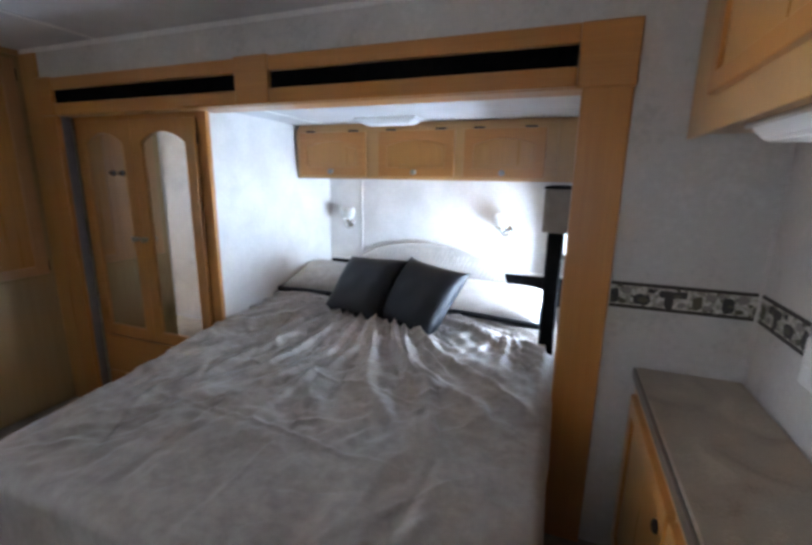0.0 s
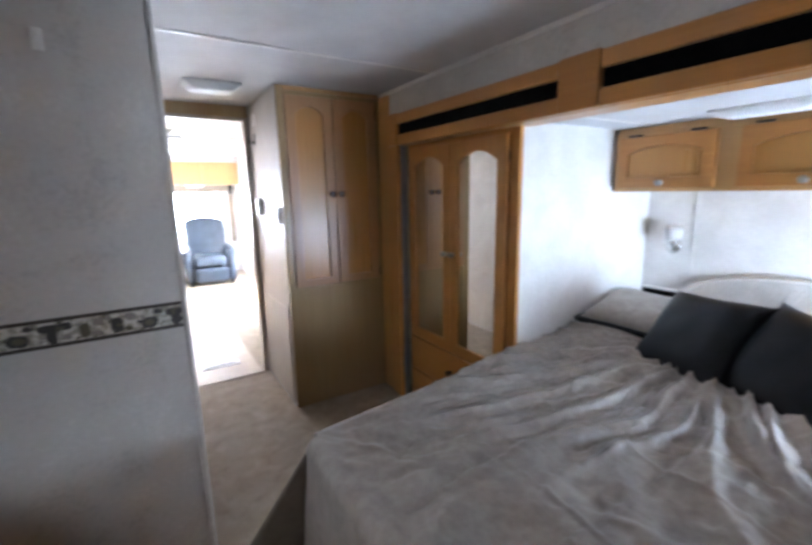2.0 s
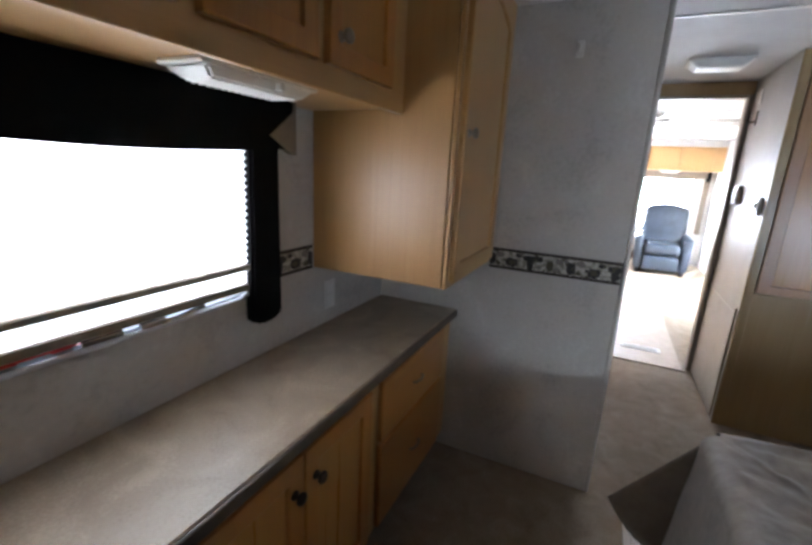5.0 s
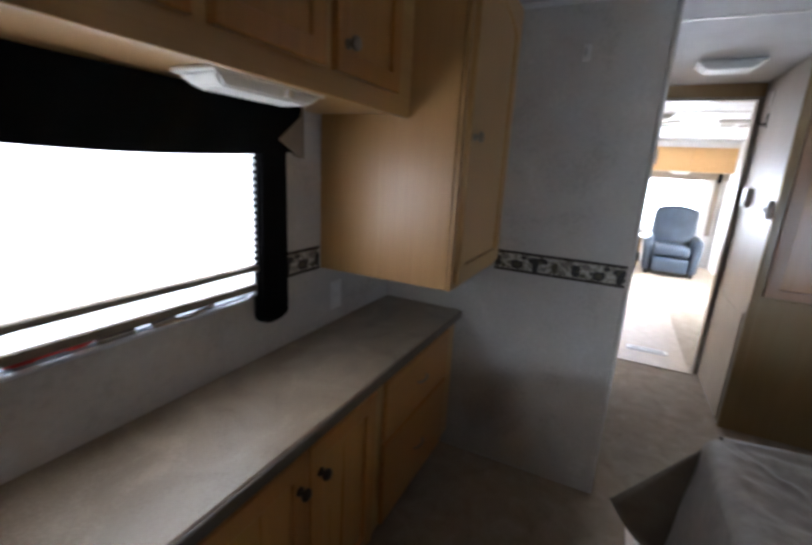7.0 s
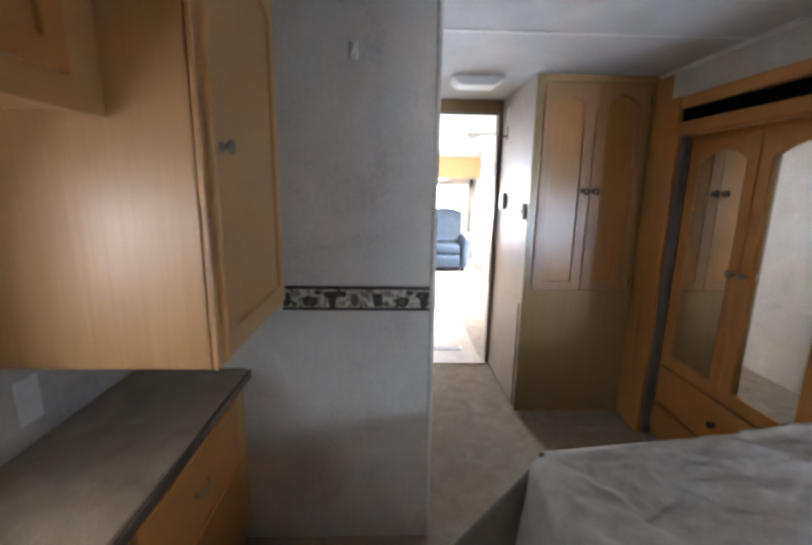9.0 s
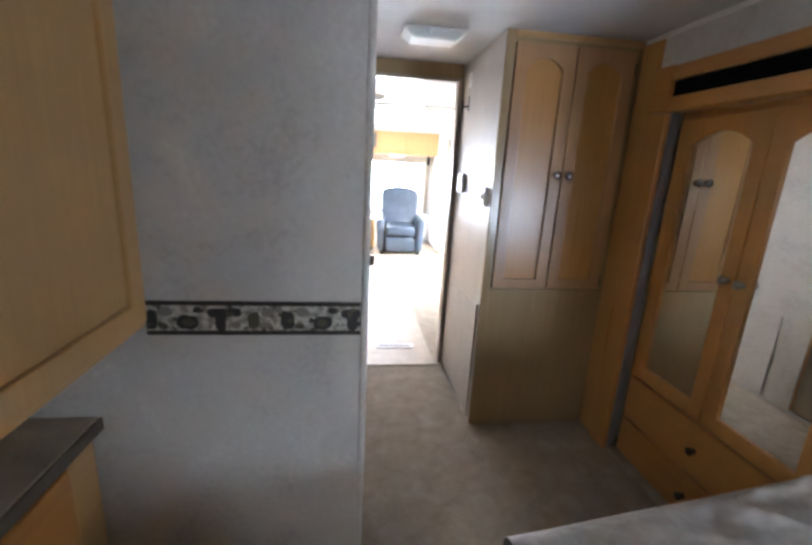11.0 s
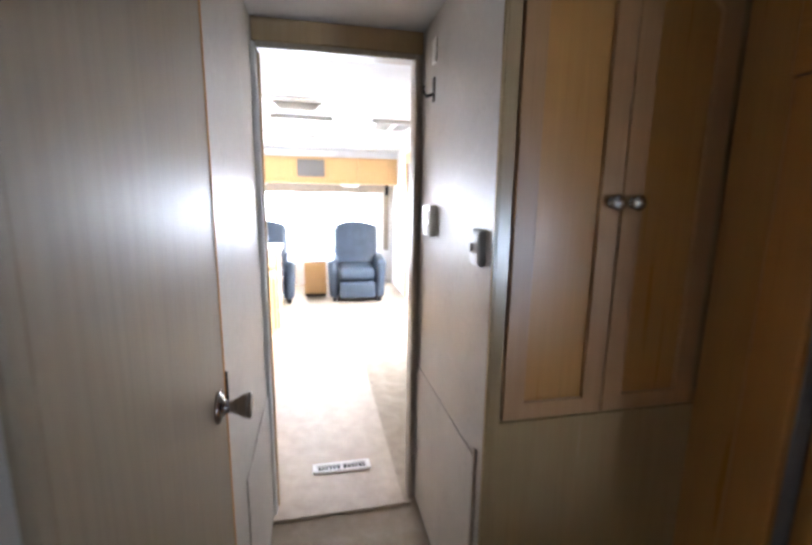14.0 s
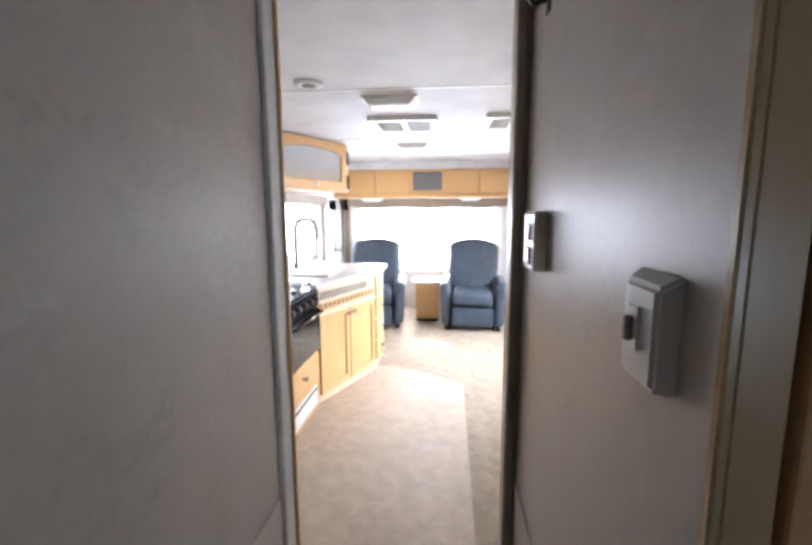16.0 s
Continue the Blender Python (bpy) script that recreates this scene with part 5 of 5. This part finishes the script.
part("light_rail", B(-6.876, -1.77, 1.60, -6.44, 0.796, 1.64, bevel=0.003), LIT_MAPLE["x"], rc)
for u0, u1 in ((-1.72, -1.20), (-1.18, -0.73), (-0.24, 0.18), (0.20, 0.66)):
    d = part("door", B(-6.47, u0, 1.65, -6.45, u1, 1.965, bevel=0.005), LIT_MAPLE["x"], rc)
part("speaker_bay", B(-6.468, -0.68, 1.69, -6.456, -0.29, 1.945, bevel=0.002), FABRIC_GREY, rc, "grey speaker cloth panel")
bm = bmesh.new()
for a in ((-0.71, 1.65, -0.68, 1.965), (-0.29, 1.65, -0.26, 1.965)):
    box(bm, -6.47, a[0], a[1], -6.448, a[2], a[3], 0.003)
box(bm, -6.47, -0.68, 1.943, -6.448, -0.29, 1.965, 0.003)
box(bm, -6.47, -0.68, 1.67, -6.448, -0.29, 1.695, 0.003)
part("bay_frame", bm, LIT_MAPLE["x"], rc)
for y in (-1.28, 0.10):
    dome_light((-6.68, y, 1.60), "y", 0.30, 0.14, 0.04, "white ribbed light under the rear cabinet", "under_cabinet_light")
rv = thing("rear_valance", (-6.8, -0.5, 1.5), "taupe padded rear window valance with dark ends", "valance")
bm = bmesh.new()
pts = [(-1.66 + 2.32 * i / 30, 1.47 + 0.02 * math.cos(2 * math.pi * i / 10)) for i in range(31)]
prism(bm, "x", pts + [(0.66, 1.60), (-1.66, 1.60)], -6.80, -6.77)
part("swag", bm, TAN_CLOTH, rv)
for a, b in ((-1.72, -1.66), (0.66, 0.72)):
    part("end", B(-6.876, a, 1.44, -6.76, b, 1.60, bevel=0.008), VALANCE, rv)
    part("side_panel", B(-6.876, a - 0.01, 0.55, -6.84, b + 0.01, 1.45, bevel=0.008), TAN_CLOTH, rv)


def rounded(x0, y0, z0, x1, y1, z1, r=0.05, seg=4):
    bm = B(x0, y0, z0, x1, y1, z1, bevel=r, seg=seg)
    for f in bm.faces:
        f.smooth = True
    return bm


def recliner():
    """A recliner that faces +x, its front on the local origin's side."""
    c = thing("recliner", (0, 0, 0), "blue-grey leather recliner in front of the rear window", "armchair", "recliners")
    bm = rounded(-0.78, -0.235, 0.10, -0.10, 0.235, 0.33, 0.04)
    part("base", bm, LEATHER, c)
    bm = rounded(-0.66, -0.24, 0.30, 0.02, 0.24, 0.47, 0.06)
    for v in bm.verts:
        if v.co.z > 0.42:
            v.co.z += 0.02 * math.cos(v.co.y * 6)
    part("seat", bm, LEATHER, c)
    bm = rounded(-0.05, -0.24, 0.06, 0.03, 0.24, 0.29, 0.035)
    part("footrest", bm, LEATHER, c)
    bm = bmesh.new()
    n, rows = 16, []
    for s in (0, 1):
        for j in range(n + 1):
            f = j / n
            z = 0.40 + 0.66 * f
            half = 0.335 * (1 - 0.06 * (1 - f)) * (1 - 0.16 * max(0, (f - 0.82) / 0.18) ** 2)
            row = []
            for i in range(n + 1):
                a = 2 * i / n - 1
                bulge = 0.055 * (1 - a * a) * (0.6 + 0.4 * math.sin(f * 9.0)) * (1 - 0.5 * f)
                x = -0.58 - 0.20 * f + (0.05 + bulge if s == 0 else -0.10)
                zz = z - 0.05 * a * a * f ** 4
                row.append(bm.verts.new((x if abs(a) < 0.99 else -0.61 - 0.20 * f, half * a, zz)))
            rows.append(row)
    front, back = rows[:n + 1], rows[n + 1:]
    for g, flip in ((front, False), (back, True)):
        for j in range(n):
            for i in range(n):
                q = (g[j][i], g[j][i + 1], g[j + 1][i + 1], g[j + 1][i])
                bm.faces.new(q[::-1] if flip else q)
    for j in (0, n):
        for i in range(n):
            bm.faces.new((front[j][i], front[j][i + 1], back[j][i + 1], back[j][i]))
    bmesh.ops.remove_doubles(bm, verts=bm.verts, dist=0.001)
    bmesh.ops.recalc_face_normals(bm, faces=bm.faces)
    part("backrest", bm, LEATHER, c, "tall padded backrest", smooth=True)
    for s in (-1, 1):
        bm = rounded(-0.74, s * 0.235, 0.05, -0.04, s * 0.375, 0.60, 0.06)
        for v in bm.verts:
            if v.co.z > 0.5:
                v.co.y += s * 0.025
                v.co.z -= 0.05 * max(0, v.co.x + 0.5)
        part("armrest", bm, LEATHER, c, "padded armrest")
    for x in (-0.68, -0.10):
        for y in (-0.3, 0.3):
            part("foot", B(x - 0.03, y - 0.03, 0.0, x + 0.03, y + 0.03, 0.06, bevel=0.004), DARK, c)
    return c


r1 = recliner()
r1.matrix_world = pose(-5.58, 0.095, 0, 0, 0, -3)
copy_thing(r1, pose(-5.58, -1.10, 0, 0, 0, 5))

tb = thing("end_table", (-6.2, -0.47, 0), "small maple end table between the recliners", "table")
part("body", B(-6.40, -0.61, 0.03, -6.04, -0.31, 0.50, bevel=0.004), LIT_MAPLE["x"], tb)
part("plinth", B(-6.39, -0.60, 0.0, -6.06, -0.32, 0.03, bevel=0.002), DARK, tb)
d = part("door", B(-6.042, -0.585, 0.06, -6.025, -0.335, 0.47, bevel=0.005), LIT_MAPLE["z"], tb)
part("top", B(-6.42, -0.66, 0.50, -6.01, -0.27, 0.53, bevel=0.006), PALETOP, tb, "pale laminate top")

# dinette slide trim
tr = thing("dinette_trim", (-4.1, 0.8, 0), "pale maple trim round the dinette slide", "trim", kind="structure")
part("post", B(-5.80, 0.775, 0.0, -5.70, 0.80, 1.86, bevel=0.004), LIT_MAPLE["z"], tr)
part("post", B(-2.5, 0.775, 0.0, -2.4, 0.80, 1.86, bevel=0.004), LIT_MAPLE["z"], tr)
part("header", B(-5.80, 0.772, 1.86, -2.4, 0.80, 2.0, bevel=0.004), LIT_MAPLE["x"], tr)
dv = thing("dinette_valance", (-4.3, 1.38, 1.5), "tan padded dinette window valance with dark ends", "valance")
part("top", B(-5.2, 1.33, 1.46, -3.4, 1.398, 1.62, bevel=0.008), TAN_CLOTH, dv)
part("end", B(-5.26, 1.31, 1.42, -5.2, 1.398, 1.60, bevel=0.008), VALANCE, dv)
part("side_panel", B(-5.25, 1.36, 0.85, -5.12, 1.398, 1.44, bevel=0.01), TAN_CLOTH, dv)


def ceiling_vent(at, wide, deep, label):
    f = thing("ceiling_vent", at, label, "vent", "roof vents")
    x, y, z = at
    bm = bmesh.new()
    t = 0.05
    for a in ((x - deep / 2, y - wide / 2, x + deep / 2, y - wide / 2 + t), (x - deep / 2, y + wide / 2 - t, x + deep / 2, y + wide / 2), (x - deep / 2, y - wide / 2 + t, x - deep / 2 + t, y + wide / 2 - t), (x + deep / 2 - t, y - wide / 2 + t, x + deep / 2, y + wide / 2 - t)):
        box(bm, a[0], a[1], z - 0.03, a[2], a[3], z, 0.004)
    part("frame", bm, WHITE, f)
    part("duct", B(x - deep / 2 + t, y - wide / 2 + t, z - 0.006, x + deep / 2 - t, y + wide / 2 - t, z - 0.001, bevel=0), FABRIC_GREY, f)
    for i in range(7):
        u = x - deep / 2 + t + 0.02 + (deep - 2 * t - 0.04) * i / 6
        part("louvre", B(u - 0.004, y - wide / 2 + t, z - 0.024, u + 0.004, y + wide / 2 - t, z - 0.008, bevel=0), WHITE, f)
    part("bar", B(x - deep / 2 + t, y - 0.02, z - 0.027, x + deep / 2 - t, y + 0.02, z - 0.008, bevel=0.001), WHITE, f)
    return f


ceiling_vent((-4.02, -0.53, CEIL), 0.50, 0.46, "white square air vent in the kitchen ceiling")
ceiling_vent((-4.0, 0.27, CEIL), 0.42, 0.46, "white roof hatch with grey lid")
for x, y, r in ((-2.98, -0.93, 0.075), (-5.2, -1.08, 0.05), (-5.8, -0.9, 0.05), (-5.15, -0.2, 0.06)):
    s = thing("ceiling_spot", (x, y, CEIL), "small round white ceiling fitting", "ceiling fitting", "ceiling spots")
    part("ring", lathe(bmesh.new(), (x, y, CEIL), (0, 0, -1), [(0, r), (0.012, r * 0.96), (0.018, r * 0.75), (0.014, r * 0.6)], 20), WHITE, s)
    part("centre", lathe(bmesh.new(), (x, y, CEIL - 0.010), (0, 0, -1), [(0, r * 0.58), (0.006, r * 0.5)], 16), TAN_CLOTH, s)

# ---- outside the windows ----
# Glowing boards added outside: they whiten the windows and also light the rooms.
GLOW = bpy.data.materials.new("glow_backdrop")
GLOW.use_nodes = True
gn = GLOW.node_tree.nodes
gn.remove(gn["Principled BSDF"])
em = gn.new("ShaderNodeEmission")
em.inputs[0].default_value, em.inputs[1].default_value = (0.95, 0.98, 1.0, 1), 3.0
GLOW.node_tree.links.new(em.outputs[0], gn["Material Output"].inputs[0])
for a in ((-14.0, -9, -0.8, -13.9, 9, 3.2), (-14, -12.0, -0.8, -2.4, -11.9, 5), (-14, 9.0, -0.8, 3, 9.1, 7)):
    setting("backdrop", B(*a, bevel=0), GLOW, "glowing white backdrop added outside the windows")
